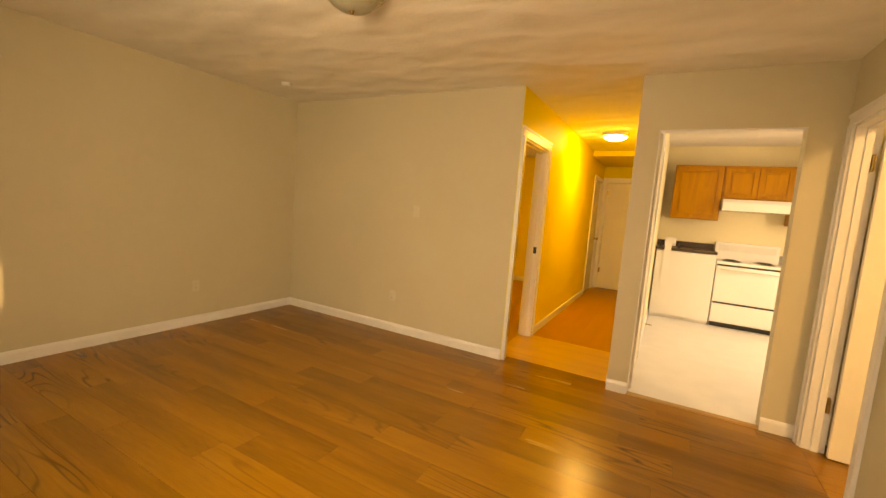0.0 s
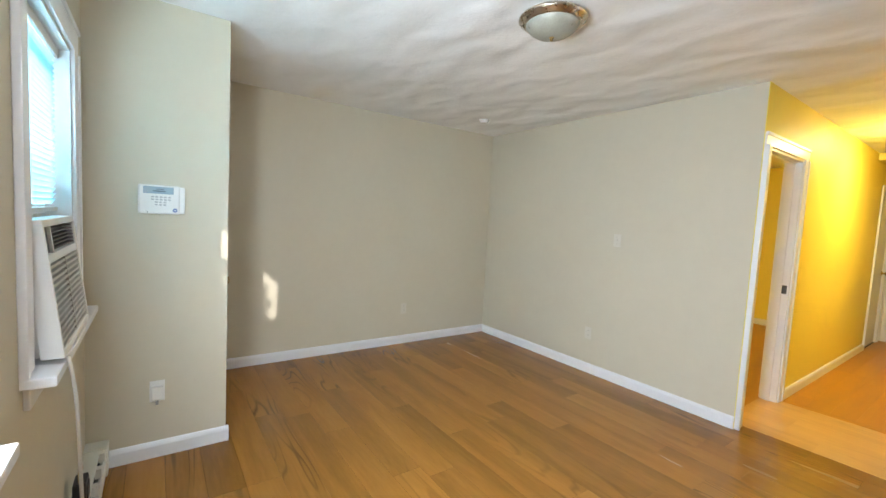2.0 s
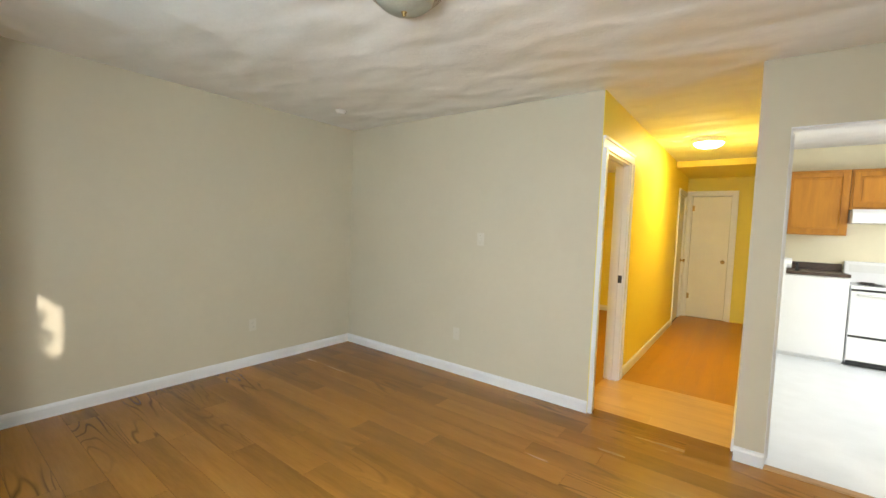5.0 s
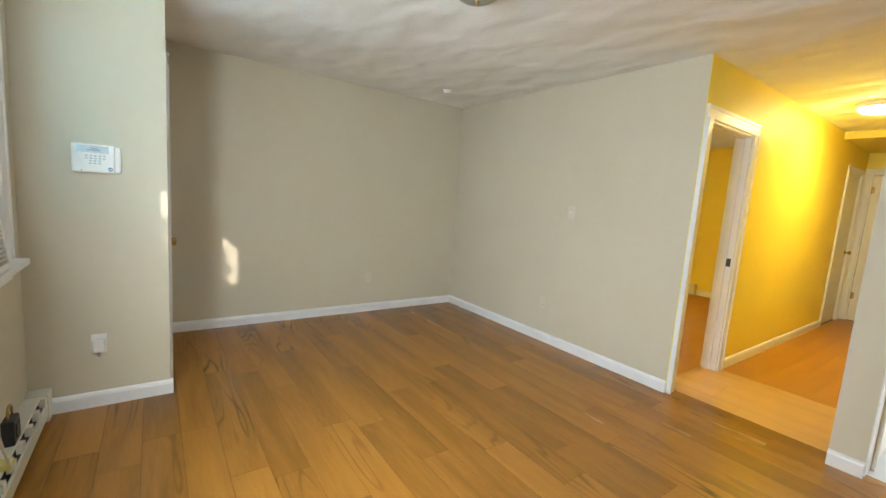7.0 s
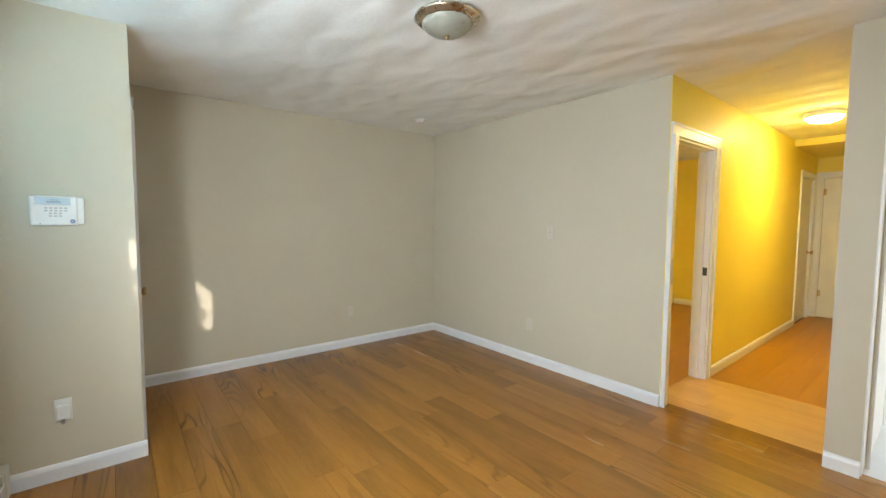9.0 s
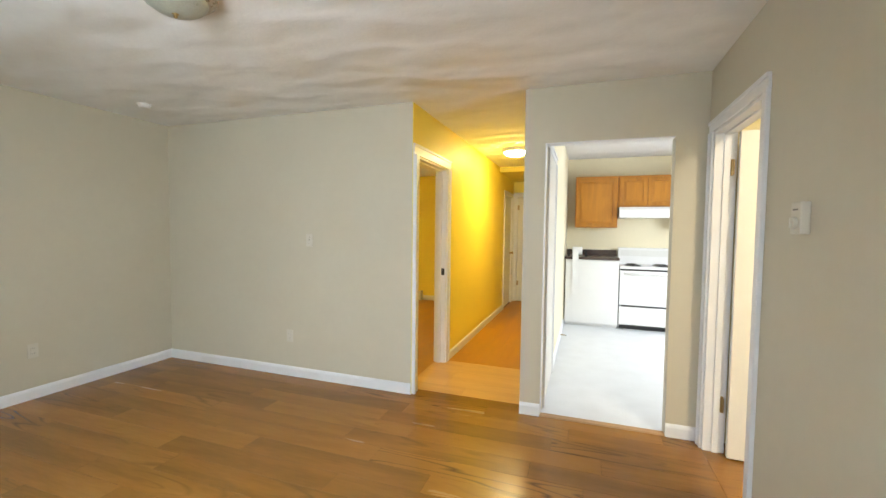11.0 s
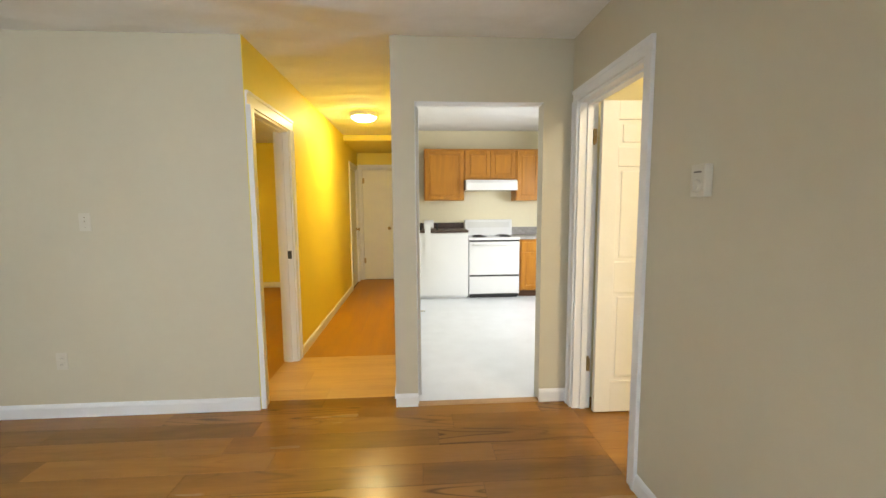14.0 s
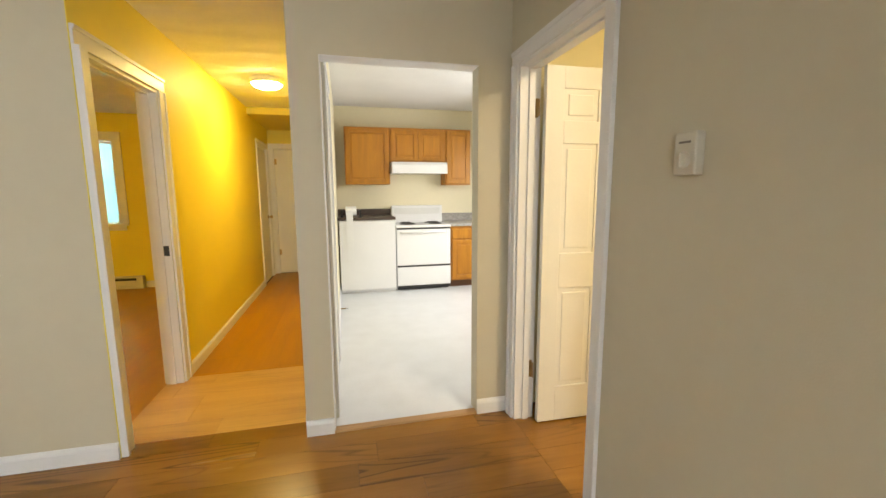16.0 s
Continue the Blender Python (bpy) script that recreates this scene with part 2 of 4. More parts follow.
# ---- the rooms ----
H = 2.44            # ceiling height of living room, hall and bedroom
XL, XR = -3.41, 1.49
YW, YG = 1.17, 4.87
KX, KY = -2.195, 1.81     # corner of the short wall with the alarm pad
HX0, HX1 = -0.618, 0.30    # the hall's faces
KB, KH = 8.70, 2.55       # the kitchen's back wall and height
HE = 9.85                # the hall's end wall
BX, BE = -4.3, 9.26       # the bedroom's far walls

structure("floor", boxes((-4.6, 0.95, -0.12, 3.6, 10.5, -0.012)), SEAL, "subfloor under the laminate boards", "floor")
structure("ceiling", boxes((-4.6, 0.95, H, 1.55, 4.90, H + 0.1), (-4.6, 4.90, H, 0.36, 10.5, H + 0.1), (1.55, 0.95, H, 3.6, 4.90, H + 0.1)), CEIL, "white hand-textured ceiling with brushed swipes", "ceiling")
structure("ceiling_kitchen", boxes((0.36, 4.90, KH, 3.6, 8.9, KH + 0.1)), mat("flat_ceiling_white", (0.8, 0.8, 0.8), 0.7, vary=0.03), "smooth white kitchen ceiling", "ceiling")
structure("ceiling_soffit", boxes((HX0, 8.45, 2.355, HX1, HE, H + 0.02)), YELLOW, "yellow dropped ceiling at the end of the hall", "ceiling")

# window openings: x from, x to; both with sill 0.90 and head 2.03
WIN = [(-1.91, -1.12), (-0.56, 0.48)]
SILL, HEAD = 0.90, 2.03
structure("wall_south", boxes(
    (-4.6, 0.97, 0, WIN[0][0], YW, H), (WIN[0][1], 0.97, 0, WIN[1][0], YW, H), (WIN[1][1], 0.97, 0, 3.6, YW, H),
    (WIN[0][0], 0.97, 0, WIN[0][1], YW, SILL), (WIN[0][0], 0.97, HEAD, WIN[0][1], YW, H),
    (WIN[1][0], 0.97, 0, WIN[1][1], YW, SILL), (WIN[1][0], 0.97, HEAD, WIN[1][1], YW, H)), WALL, "beige painted outer wall with windows", "wall")
structure("wall_alarm", boxes((KX - 0.11, YW, 0, KX, KY, H)), WALL, "short beige painted wall carrying the alarm pad", "wall")
ED0, ED1 = -3.22, -2.44     # entry door in the return wall
structure("wall_entry", boxes((XL, KY - 0.11, 0, ED0, KY, H), (ED1, KY - 0.11, 0, KX - 0.11, KY, H), (ED0, KY - 0.11, 2.03, ED1, KY, H)), WALL, "beige painted return wall around a door", "wall")
structure("wall_west", boxes((XL - 0.12, YW, 0, XL, YG, H)), WALL, "long plain beige painted wall", "wall")
structure("wall_north", boxes((-4.6, YG, 0, HX0 - 0.004, YG + 0.11, H)), WALL, "plain grey-beige painted wall", "wall")
D1 = (4.961, 5.755)           # bedroom door in the hall
D2 = (8.93, 9.66)           # closet door at the hall's end
structure("wall_hall_west", boxes(
    (HX0 - 0.004, YG + 0.001, 0, HX0, YG + 0.11, H), (HX0 - 0.115, YG + 0.11, 0, HX0, D1[0] + 0.006, H), (HX0 - 0.115, D1[1], 0, HX0, D2[0], H), (HX0 - 0.115, D2[1], 0, HX0, HE, H),
    (HX0 - 0.115, D1[0], 2.02, HX0, D1[1], H), (HX0 - 0.115, D2[0], 2.03, HX0, D2[1], H)), YELLOW, "yellow painted hall wall with a door opening", "wall")
KO = (0.45, 1.295, 2.04)    # kitchen opening
structure("wall_kitchen_front", boxes((HX1, 4.84, 0, KO[0], 4.95, H), (KO[1], 4.84, 0, XR, 4.95, H), (KO[0], 4.84, KO[2], KO[1], 4.95, H), (0.455, 4.852, H, 3.3, 4.95, KH)), WALL, "beige painted wall with a cased kitchen opening", "wall")
structure("wall_hall_east", boxes((HX1, 4.95, 0, 0.44, HE, KH)), YELLOW, "yellow painted partition between hall and kitchen", "wall")
structure("wall_kitchen_west", boxes((0.44, 4.95, 0, 0.455, KB, KH)), CREAM, "cream painted side wall of the kitchen", "wall")
ED = (-0.55, 0.03)
structure("wall_hall_end", boxes((HX0 - 0.115, HE, 0, ED[0], HE + 0.12, H), (ED[1], HE, 0, 0.42, HE + 0.12, H), (ED[0], HE, 2.07, ED[1], HE + 0.12, H)), YELLOW, "yellow painted end wall of the hall around a door", "wall")
D3 = (3.97, 4.735)
structure("wall_east", boxes((XR, YW, 0, XR + 0.12, D3[0], H), (XR, D3[1], 0, XR + 0.12, 4.95, H), (XR, D3[0], 2.03, XR + 0.12, D3[1], H)), WALL, "long beige painted wall with an open door", "wall")
structure("wall_kitchen_back", boxes((0.455, KB, 0, 3.3, KB + 0.12, KH)), CREAM, "cream painted kitchen back wall", "wall")
KWIN = (6.4, 7.4, 1.0, 2.1)
structure("wall_kitchen_east", boxes((3.18, 4.95, 0, 3.3, KWIN[0], KH), (3.18, KWIN[1], 0, 3.3, KB, KH), (3.18, KWIN[0], 0, 3.3, KWIN[1], KWIN[2]), (3.18, KWIN[0], KWIN[3], 3.3, KWIN[1], KH)), CREAM, "cream painted kitchen wall with an assumed window", "wall")
structure("wall_side_room", boxes((3.2, 2.4, 0, 3.32, 4.87, H), (1.61, 2.28, 0, 3.32, 2.4, H), (1.61, 4.87, 0, 3.32, 4.95, H)), mat("pale_yellow_paint", (0.76, 0.68, 0.42), 0.55, vary=0.03, scale=1.2), "pale yellow painted walls of the side room", "wall")
BW = (-3.35, -2.52, 0.92, 2.08)
structure("wall_bedroom", boxes((BX, BE, 0, BW[0], BE + 0.12, H), (BW[1], BE, 0, HX0 - 0.115, BE + 0.12, H), (BW[0], BE, 0, BW[1], BE + 0.12, BW[2]), (BW[0], BE, BW[3], BW[1], BE + 0.12, H), (BX - 0.12, 4.97, 0, BX, BE + 0.12, H), (BX, YG + 0.11, 0, HX0 - 0.115, YG + 0.13, H)), YELLOW, "yellow painted bedroom walls with a window", "wall")

# ---- trim: baseboards, casings, doors, windows ----


def local(origin, u, v):
    """A frame on a wall: u along it, v out of it."""
    u, v = Vector(u), Vector(v)
    return Matrix(((u.x, v.x, 0, origin[0]), (u.y, v.y, 0, origin[1]), (0, 0, 1, origin[2]), (0, 0, 0, 1)))


def on(m, bm):
    bmesh.ops.transform(bm, matrix=m, verts=bm.verts)
    bmesh.ops.recalc_face_normals(bm, faces=bm.faces)
    return bm


def profile_bar(length, outline):
    """A moulding: an outline of (out, up) pairs drawn along u."""
    bm = bmesh.new()
    a = [bm.verts.new((0, o, z)) for o, z in outline]
    b = [bm.verts.new((length, o, z)) for o, z in outline]
    n = len(outline)
    for i in range(n):
        bm.faces.new((a[i], a[(i + 1) % n], b[(i + 1) % n], b[i]))
    bm.faces.new(a[::-1])
    bm.faces.new(b)
    bmesh.ops.recalc_face_normals(bm, faces=bm.faces)
    return bm


BASE = [(0, 0), (0.015, 0), (0.015, 0.066), (0.011, 0.078), (0.006, 0.086), (0.0, 0.09)]


def baseboard(p, q, v):
    d = Vector((q[0] - p[0], q[1] - p[1], 0))
    bm = on(local((p[0], p[1], 0), d.normalized(), v), profile_bar(d.length, BASE))
    return structure("baseboard", bm, TRIM, "white painted wooden baseboard with a moulded top", "baseboard")


def casing(parent, m, u0, u1, h, width=0.068, foot=0.0, thick=0.0):
    """Door or window trim round an opening: two legs and a head, each with a raised outer band; thick pads the first leg."""
    def bar(a, z0, b, z1, outer):
        rows = [(a, 0, z0, b, 0.014, z1)]
        if outer == 'l':
            rows.append((a - 0.0012, 0.0006, z0 + 0.0004, a + 0.02, 0.021, z1 + 0.0008))
        elif outer == 'r':
            rows.append((b - 0.02, 0.0006, z0 + 0.0004, b + 0.0012, 0.021, z1 + 0.0008))
        else:
            rows.append((a - 0.0012, 0.0006, z1 - 0.02, b + 0.0012, 0.0215, z1 + 0.0012))
        return boxes(*rows, bevel=0.003)
    piece("casing_leg", on(m @ Matrix.Diagonal((1, 1 + thick / 0.021, 1, 1)), bar(u0 - width, foot, u0, h, 'l')), TRIM, parent)
    piece("casing_leg", on(m, bar(u1, foot, u1 + width, h, 'r')), TRIM, parent)
    piece("casing_head", on(m, bar(u0 - width, h, u1 + width, h + width, 't')), TRIM, parent)


def jamb(parent, m, u0, u1, h, depth, stop=True):
    """The lining of an opening, with the stop that the door closes on."""
    rows = [(u0, -depth, 0, u0 + 0.018, 0.001, h), (u1 - 0.018, -depth, 0, u1, 0.001, h), (u0 + 0.018, -depth, h - 0.018, u1 - 0.018, 0.001, h)]
    piece("jamb", on(m, boxes(*rows, bevel=0.002)), TRIM, parent)
    if stop:
        c = -depth * 0.55
        piece("door_stop", on(m, boxes((u0 + 0.018, c - 0.018, 0, u0 + 0.03, c + 0.018, h - 0.018), (u1 - 0.03, c - 0.018, 0, u1 - 0.018, c + 0.018, h - 0.018), (u0 + 0.03, c - 0.018, h - 0.03, u1 - 0.03, c + 0.018, h - 0.018), bevel=0.002)), TRIM, parent)


def leaf_mesh(w, h, t=0.036):
    """A six-panel door leaf: stiles and rails proud of sunken panels with raised fields. u 0..w, thickness about v = 0."""
    bm = bmesh.new()
    s, c = 0.105, 0.10
    rails = [(0.0, 0.21), (0.80, 1.00), (1.60, 1.72), (h - 0.115, h)]
    zs = [(rails[i][1], rails[i + 1][0]) for i in range(3)]
    box(bm, 0.002, -t / 2 + 0.009, 0.002, w - 0.002, t / 2 - 0.009, h - 0.002)
    box(bm, 0, -t / 2, 0, s, t / 2, h, bevel=0.003)
    box(bm, w - s, -t / 2, 0, w, t / 2, h, bevel=0.003)
    for a, b in rails:
        box(bm, s, -t / 2 + 0.0004, a, w - s, t / 2 - 0.0004, b, bevel=0.003)
    for a, b in zs:
        box(bm, (w - c) / 2, -t / 2 + 0.0008, a, (w + c) / 2, t / 2 - 0.0008, b, bevel=0.003)
        for x0, x1 in ((s, (w - c) / 2), ((w + c) / 2, w - s)):
            box(bm, x0 + 0.028, -t / 2 + 0.003, a + 0.028, x1 - 0.028, t / 2 - 0.003, b - 0.028, bevel=0.005)
    return bm


KNOB = [(0.0001, 0.0), (0.031, 0.0), (0.031, 0.006), (0.014, 0.012), (0.011, 0.03), (0.016, 0.036), (0.026, 0.045), (0.028, 0.055), (0.022, 0.064), (0.0001, 0.067)]


def knob(parent, m, u, v, z, side):
    bm = lathe(KNOB, 20)
    moved(bm, Matrix.Translation((u, v, z)) @ Matrix.Rotation(radians(-90 * side), 4, 'X'))
    return piece("door_knob", on(m, bm), BRASS, parent, "aged brass door knob", smooth=True)


def hinge(parent, m, u, v, z):
    bm = boxes((u - 0.032, v - 0.003, z - 0.045, u + 0.032, v + 0.0, z + 0.045), bevel=0.001)
    cyl = lathe([(0.008, -0.05), (0.008, 0.05)], 10, cap=True)
    moved(cyl, Matrix.Translation((u, v, z)))
    me = bpy.data.meshes.new("tmp")
    cyl.to_mesh(me)
    cyl.free()
    bm.from_mesh(me)
    bpy.data.meshes.remove(me)
    return piece("hinge", on(m, bm), BRASS, parent, "aged brass butt hinge")


# living room baseboards
baseboard((XL, KY), (XL, YG), (1, 0, 0))
baseboard((XL, YG), (HX0 - 0.002, YG), (0, -1, 0))
baseboard((KX, 1.255), (KX, KY + 0.015), (1, 0, 0))
baseboard((HX1, 4.84), (KO[0], 4.84), (0, -1, 0))
baseboard((KO[1], 4.84), (XR, 4.84), (0, -1, 0))
baseboard((XR, YW + 0.07), (XR, D3[0] - 0.068), (-1, 0, 0))
# hall, bedroom and kitchen baseboards
baseboard((HX0, D1[1] + 0.088), (HX0, D2[0] - 0.068), (1, 0, 0))
baseboard((HX1, 4.95), (HX1, HE), (-1, 0, 0))
baseboard((-2.28, BE), (HX0 - 0.115, BE), (0, -1, 0))
baseboard((0.455, 5.95), (0.455, 8.08), (1, 0, 0))

# entry door in the return wall, closed
m = local((0, KY, 0), (1, 0, 0), (0, 1, 0))
door = thing("door_1", "closed white panelled door with an aged brass knob", "door", kind="structure", at=(-2.84, KY, 0))
casing(door, m, ED0, ED1, 2.03)
jamb(door, m, ED0, ED1, 2.03, 0.11, stop=False)
piece("door_leaf", on(m @ Matrix.Translation((ED0 + 0.021, -0.03, 0.006)), leaf_mesh(ED1 - ED0 - 0.042, 2.0)), DOOR, door)
knob(door, m, ED1 - 0.09, -0.012, 0.92, 1)

# bedroom door opening in the hall
m = local((HX0, 0, 0), (0, 1, 0), (1, 0, 0))
door = thing("door_2", "white cased bedroom doorway with its door swung out of view", "doorway", kind="structure", at=(HX0, 5.42, 0))
casing(door, m, D1[0], D1[1], 2.02, 0.088, thick=0.014)
jamb(door, m, D1[0], D1[1], 2.02, 0.115)
piece("strike_plate", on(m, boxes((D1[1] - 0.0205, -0.045, 0.925, D1[1] - 0.018, -0.012, 0.995))), IRON, door, "dark bronze strike plate")
casing(door, local((HX0 - 0.115, 0, 0), (0, 1, 0), (-1, 0, 0)), D1[0] + 0.08, D1[1], 2.02)

# closet door at the hall's end
door = thing("door_3", "closed white hall closet door with a brass knob", "door", kind="structure", at=(HX0, 9.3, 0))
casing(door, m, D2[0], D2[1], 2.03)
jamb(door, m, D2[0], D2[1], 2.03, 0.11, stop=False)
piece("door_leaf", on(m, boxes((D2[0] + 0.021, -0.048, 0.006, D2[1] - 0.021, -0.012, 2.006), bevel=0.002)), DOOR, door)
knob(door, m, D2[1] - 0.08, -0.012, 0.97, 1)

# end door of the hall
m = local((0, HE, 0), (1, 0, 0), (0, -1, 0))
door = thing("door_4", "closed flat white door at the hall's end with brass hardware", "door", kind="structure", at=(-0.18, HE, 0))
casing(door, m, ED[0], ED[1], 2.07)
jamb(door, m, ED[0], ED[1], 2.07, 0.11, stop=False)
piece("door_leaf", on(m, boxes((ED[0] + 0.021, -0.048, 0.006, ED[1] - 0.021, -0.012, 2.046), bevel=0.002)), DOOR, door)
knob(door, m, ED[1] - 0.085, -0.012, 0.97, 1)
for z in (0.36, 1.85):
    hinge(door, m, ED[0] + 0.02, -0.008, z)

# side room door, open at a right angle into the room
m = local((XR, 0, 0), (0, 1, 0), (-1, 0, 0))
door = thing("door_5", "white six-panel door standing open into the side room", "door", kind="structure", at=(XR, 4.35, 0))
casing(door, m, D3[0], D3[1], 2.03)
jamb(door, m, D3[0], D3[1], 2.03, 0.12)
dm = local((XR + 0.115, D3[1] - 0.075, 0.008), (1, -0.02, 0), (0, -1, 0))
piece("door_leaf", on(dm, leaf_mesh(0.72, 2.0)), DOOR, door)
for z in (0.315, 1.80):
    hinge(door, local((XR + 0.095, D3[1] - 0.024, 0), (0, 1, 0), (-1, 0, 0)), 0, 0, z)
knob(door, dm, 0.655, 0.018, 0.95, 1)

# pantry door on the kitchen's side wall
m = local((0.455, 0, 0), (0, 1, 0), (1, 0, 0))
door = thing("door_6", "closed white pantry door in the kitchen", "door", kind="structure", at=(0.455, 5.4, 0))
casing(door, m, 5.06, 5.80, 2.03)
piece("door_leaf", on(m, boxes((5.06, 0, 0.008, 5.80, 0.008, 2.03), bevel=0.002)), DOOR, door)
# spring door stop on the kitchen baseboard
st = thing("door_stop", "small brass door stop on the kitchen baseboard", "door stop", at=(0.47, 7.2, 0.05))
piece("rod", on(Matrix.Identity(4), tube([(0.468, 7.2, 0.055), (0.535, 7.2, 0.055)], 0.006)), BRASS, st)
piece("tip", on(Matrix.Identity(4), tube([(0.53, 7.2, 0.055), (0.55, 7.2, 0.055)], 0.010)), PLASTIC, st)

# white boards added in the kitchen opening for the light on its reveals
structure("lit_reveal_lining", boxes((KO[0], 4.843, 0.012, KO[0] + 0.006, 4.949, KO[2] - 0.006), (KO[0], 4.843, KO[2] - 0.006, KO[1], 4.949, KO[2])), TRIM, "white lining added to show light on the kitchen reveals", "trim")

# wooden threshold at the kitchen
structure("trim", on(local((KO[0], 4.84, 0.0), (1, 0, 0), (0, 1, 0)), profile_bar(KO[1] - KO[0], [(-0.012, 0.001), (0.0, 0.007), (0.045, 0.009), (0.06, 0.001)])), wood_mat("threshold_wood", (0.30, 0.15, 0.06), (0.50, 0.29, 0.13), 0.4), "pale wooden threshold strip at the kitchen opening", "threshold")

# ---- windows ----
BLIND = bpy.data.materials.new("blind_vinyl")
BLIND.use_nodes = True
nn, ll = BLIND.node_tree.nodes, BLIND.node_tree.links
tr, mx, nz = nn.new("ShaderNodeBsdfTranslucent"), nn.new("ShaderNodeMixShader"), nn.new("ShaderNodeTexNoise")
nz.inputs["Scale"].default_value = 9
cr = nn.new("ShaderNodeValToRGB")
cr.color_ramp.elements[0].color, cr.color_ramp.elements[1].color = (0.50, 0.76, 0.80, 1), (0.60, 0.84, 0.88, 1)
ll.new(nz.outputs[0], cr.inputs[0])
ll.new(cr.outputs[0], tr.inputs[0])
ll.new(cr.outputs[0], nn["Principled BSDF"].inputs["Base Color"])
mx.inputs[0].default_value = 0.45
ll.new(nn["Principled BSDF"].outputs[0], mx.inputs[1])
ll.new(tr.outputs[0], mx.inputs[2])
ll.new(mx.outputs[0], nn["Material Output"].inputs[0])
GLASS = bpy.data.materials.new("window_glass")
GLASS.use_nodes = True
gb = GLASS.node_tree.nodes["Principled BSDF"]
gb.inputs["Transmission Weight"].default_value, gb.inputs["Roughness"].default_value, gb.inputs["IOR"].default_value = 1.0, 0.02, 1.05


def window(name, label, m, u0, u1, sill, head, depth, raised=0.0, foot_out=0.075):
    """A double-hung window: casing, stool, apron, jamb lining, two sashes with panes. v points into the room."""
    c = m @ Vector(((u0 + u1) / 2, 0, sill))
    w = thing(name, label, "window", kind="structure", at=c)
    casing(w, m, u0, u1, head, 0.105, sill + 0.012)
    piece("window_sill", on(m, boxes((u0 - 0.085, -depth + 0.06, sill - 0.018, u1 + 0.10, foot_out, sill + 0.012), bevel=0.006)), TRIM, w)
    piece("apron", on(m, boxes((u0 - 0.07, 0, sill - 0.085, u1 + 0.07, 0.016, sill - 0.018), bevel=0.004)), TRIM, w)
    piece("jamb", on(m, boxes((u0, -depth, sill, u0 + 0.015, 0.0, head), (u1 - 0.015, -depth, sill, u1, 0.0, head), (u0, -depth, head - 0.015, u1, 0.0, head))), TRIM, w)
    mid = (sill + head) / 2
    for z0, z1, v in ((mid, head - 0.015, -0.15), (sill + 0.012 + raised, mid + 0.04 + raised, -0.115)):
        a, b = u0 + 0.015, u1 - 0.015
        sash = piece("window_frame", on(m, boxes((a, v, z0, a + 0.04, v + 0.03, z1), (b - 0.04, v, z0, b, v + 0.03, z1), (a + 0.04, v, z0, b - 0.04, v + 0.03, z0 + 0.045), (a + 0.04, v, z1 - 0.04, b - 0.04, v + 0.03, z1), bevel=0.002)), TRIM, w)
        pane = piece("pane", on(m, boxes((a + 0.04, v + 0.012, z0 + 0.045, b - 0.04, v + 0.017, z1 - 0.04))), GLASS, w)
        pane.visible_shadow = False
    return w


south = local((0, YW, 0), (1, 0, 0), (0, 1, 0))
window("window_1", "white double-hung window with an air conditioner below its blind", south, WIN[0][0], WIN[0][1], SILL, HEAD, 0.20, raised=0.424)
window("window_2", "white double-hung window beside the baseboard heater", south, WIN[1][0], WIN[1][1], SILL, HEAD, 0.20)
# assumed window, out of view, behind the added kitchen lamp
window("window_3", "assumed white double-hung kitchen window, out of view", local((3.18, 0, 0), (0, 1, 0), (-1, 0, 0)), KWIN[0], KWIN[1], KWIN[2], KWIN[3], 0.12, foot_out=0.04)
window("window_4", "white double-hung bedroom window", local((0, BE, 0), (1, 0, 0), (0, -1, 0)), BW[0], BW[1], BW[2], BW[3], 0.12, foot_out=0.04)

# mini blind over the upper sash of the first window
a, b = WIN[0][0] + 0.022, WIN[0][1] - 0.022
blind = thing("window_blind", "white vinyl mini blind lowered onto the air conditioner", "blind", at=((a + b) / 2, YW - 0.05, 2.0))
piece("headrail", boxes((a, YW - 0.075, 1.975, b, YW - 0.035, 2.012), bevel=0.003), PLASTIC, blind)
slat_me = None
for i in range(28):
    z = 1.962 - i * 0.0213
    if slat_me is None:
        bm = bmesh.new()
        for sx in (a, b):
            for k in range(5):
                f = (k - 2) / 2
                bm.verts.new((sx, f * 0.0075, f * 0.0118 + 0.0016 * (1 - f * f)))
        bm.verts.ensure_lookup_table()
        for k in range(4):
            bm.faces.new((bm.verts[k], bm.verts[k + 1], bm.verts[k + 6], bm.verts[k + 5]))
        r = bmesh.ops.solidify(bm, geom=bm.faces[:], thickness=0.0008)
        s = part("slat", bm, BLIND, blind)
        slat_me = s.data
    else:
        s = new("slat", slat_me)
        s.parent = blind
    s.matrix_parent_inverse = Matrix.Translation(-blind.location)
    s.location = (0, YW - 0.055, z)
piece("bottom_rail", boxes((a, YW - 0.065, 1.348, b, YW - 0.043, 1.364), bevel=0.003), PLASTIC, blind)
piece("wand", tube([(b - 0.07, YW - 0.028, 1.975), (b - 0.075, YW - 0.012, 1.6), (b - 0.07, YW - 0.004, 1.22)], 0.004), PLASTIC, blind, "clear plastic tilt wand")

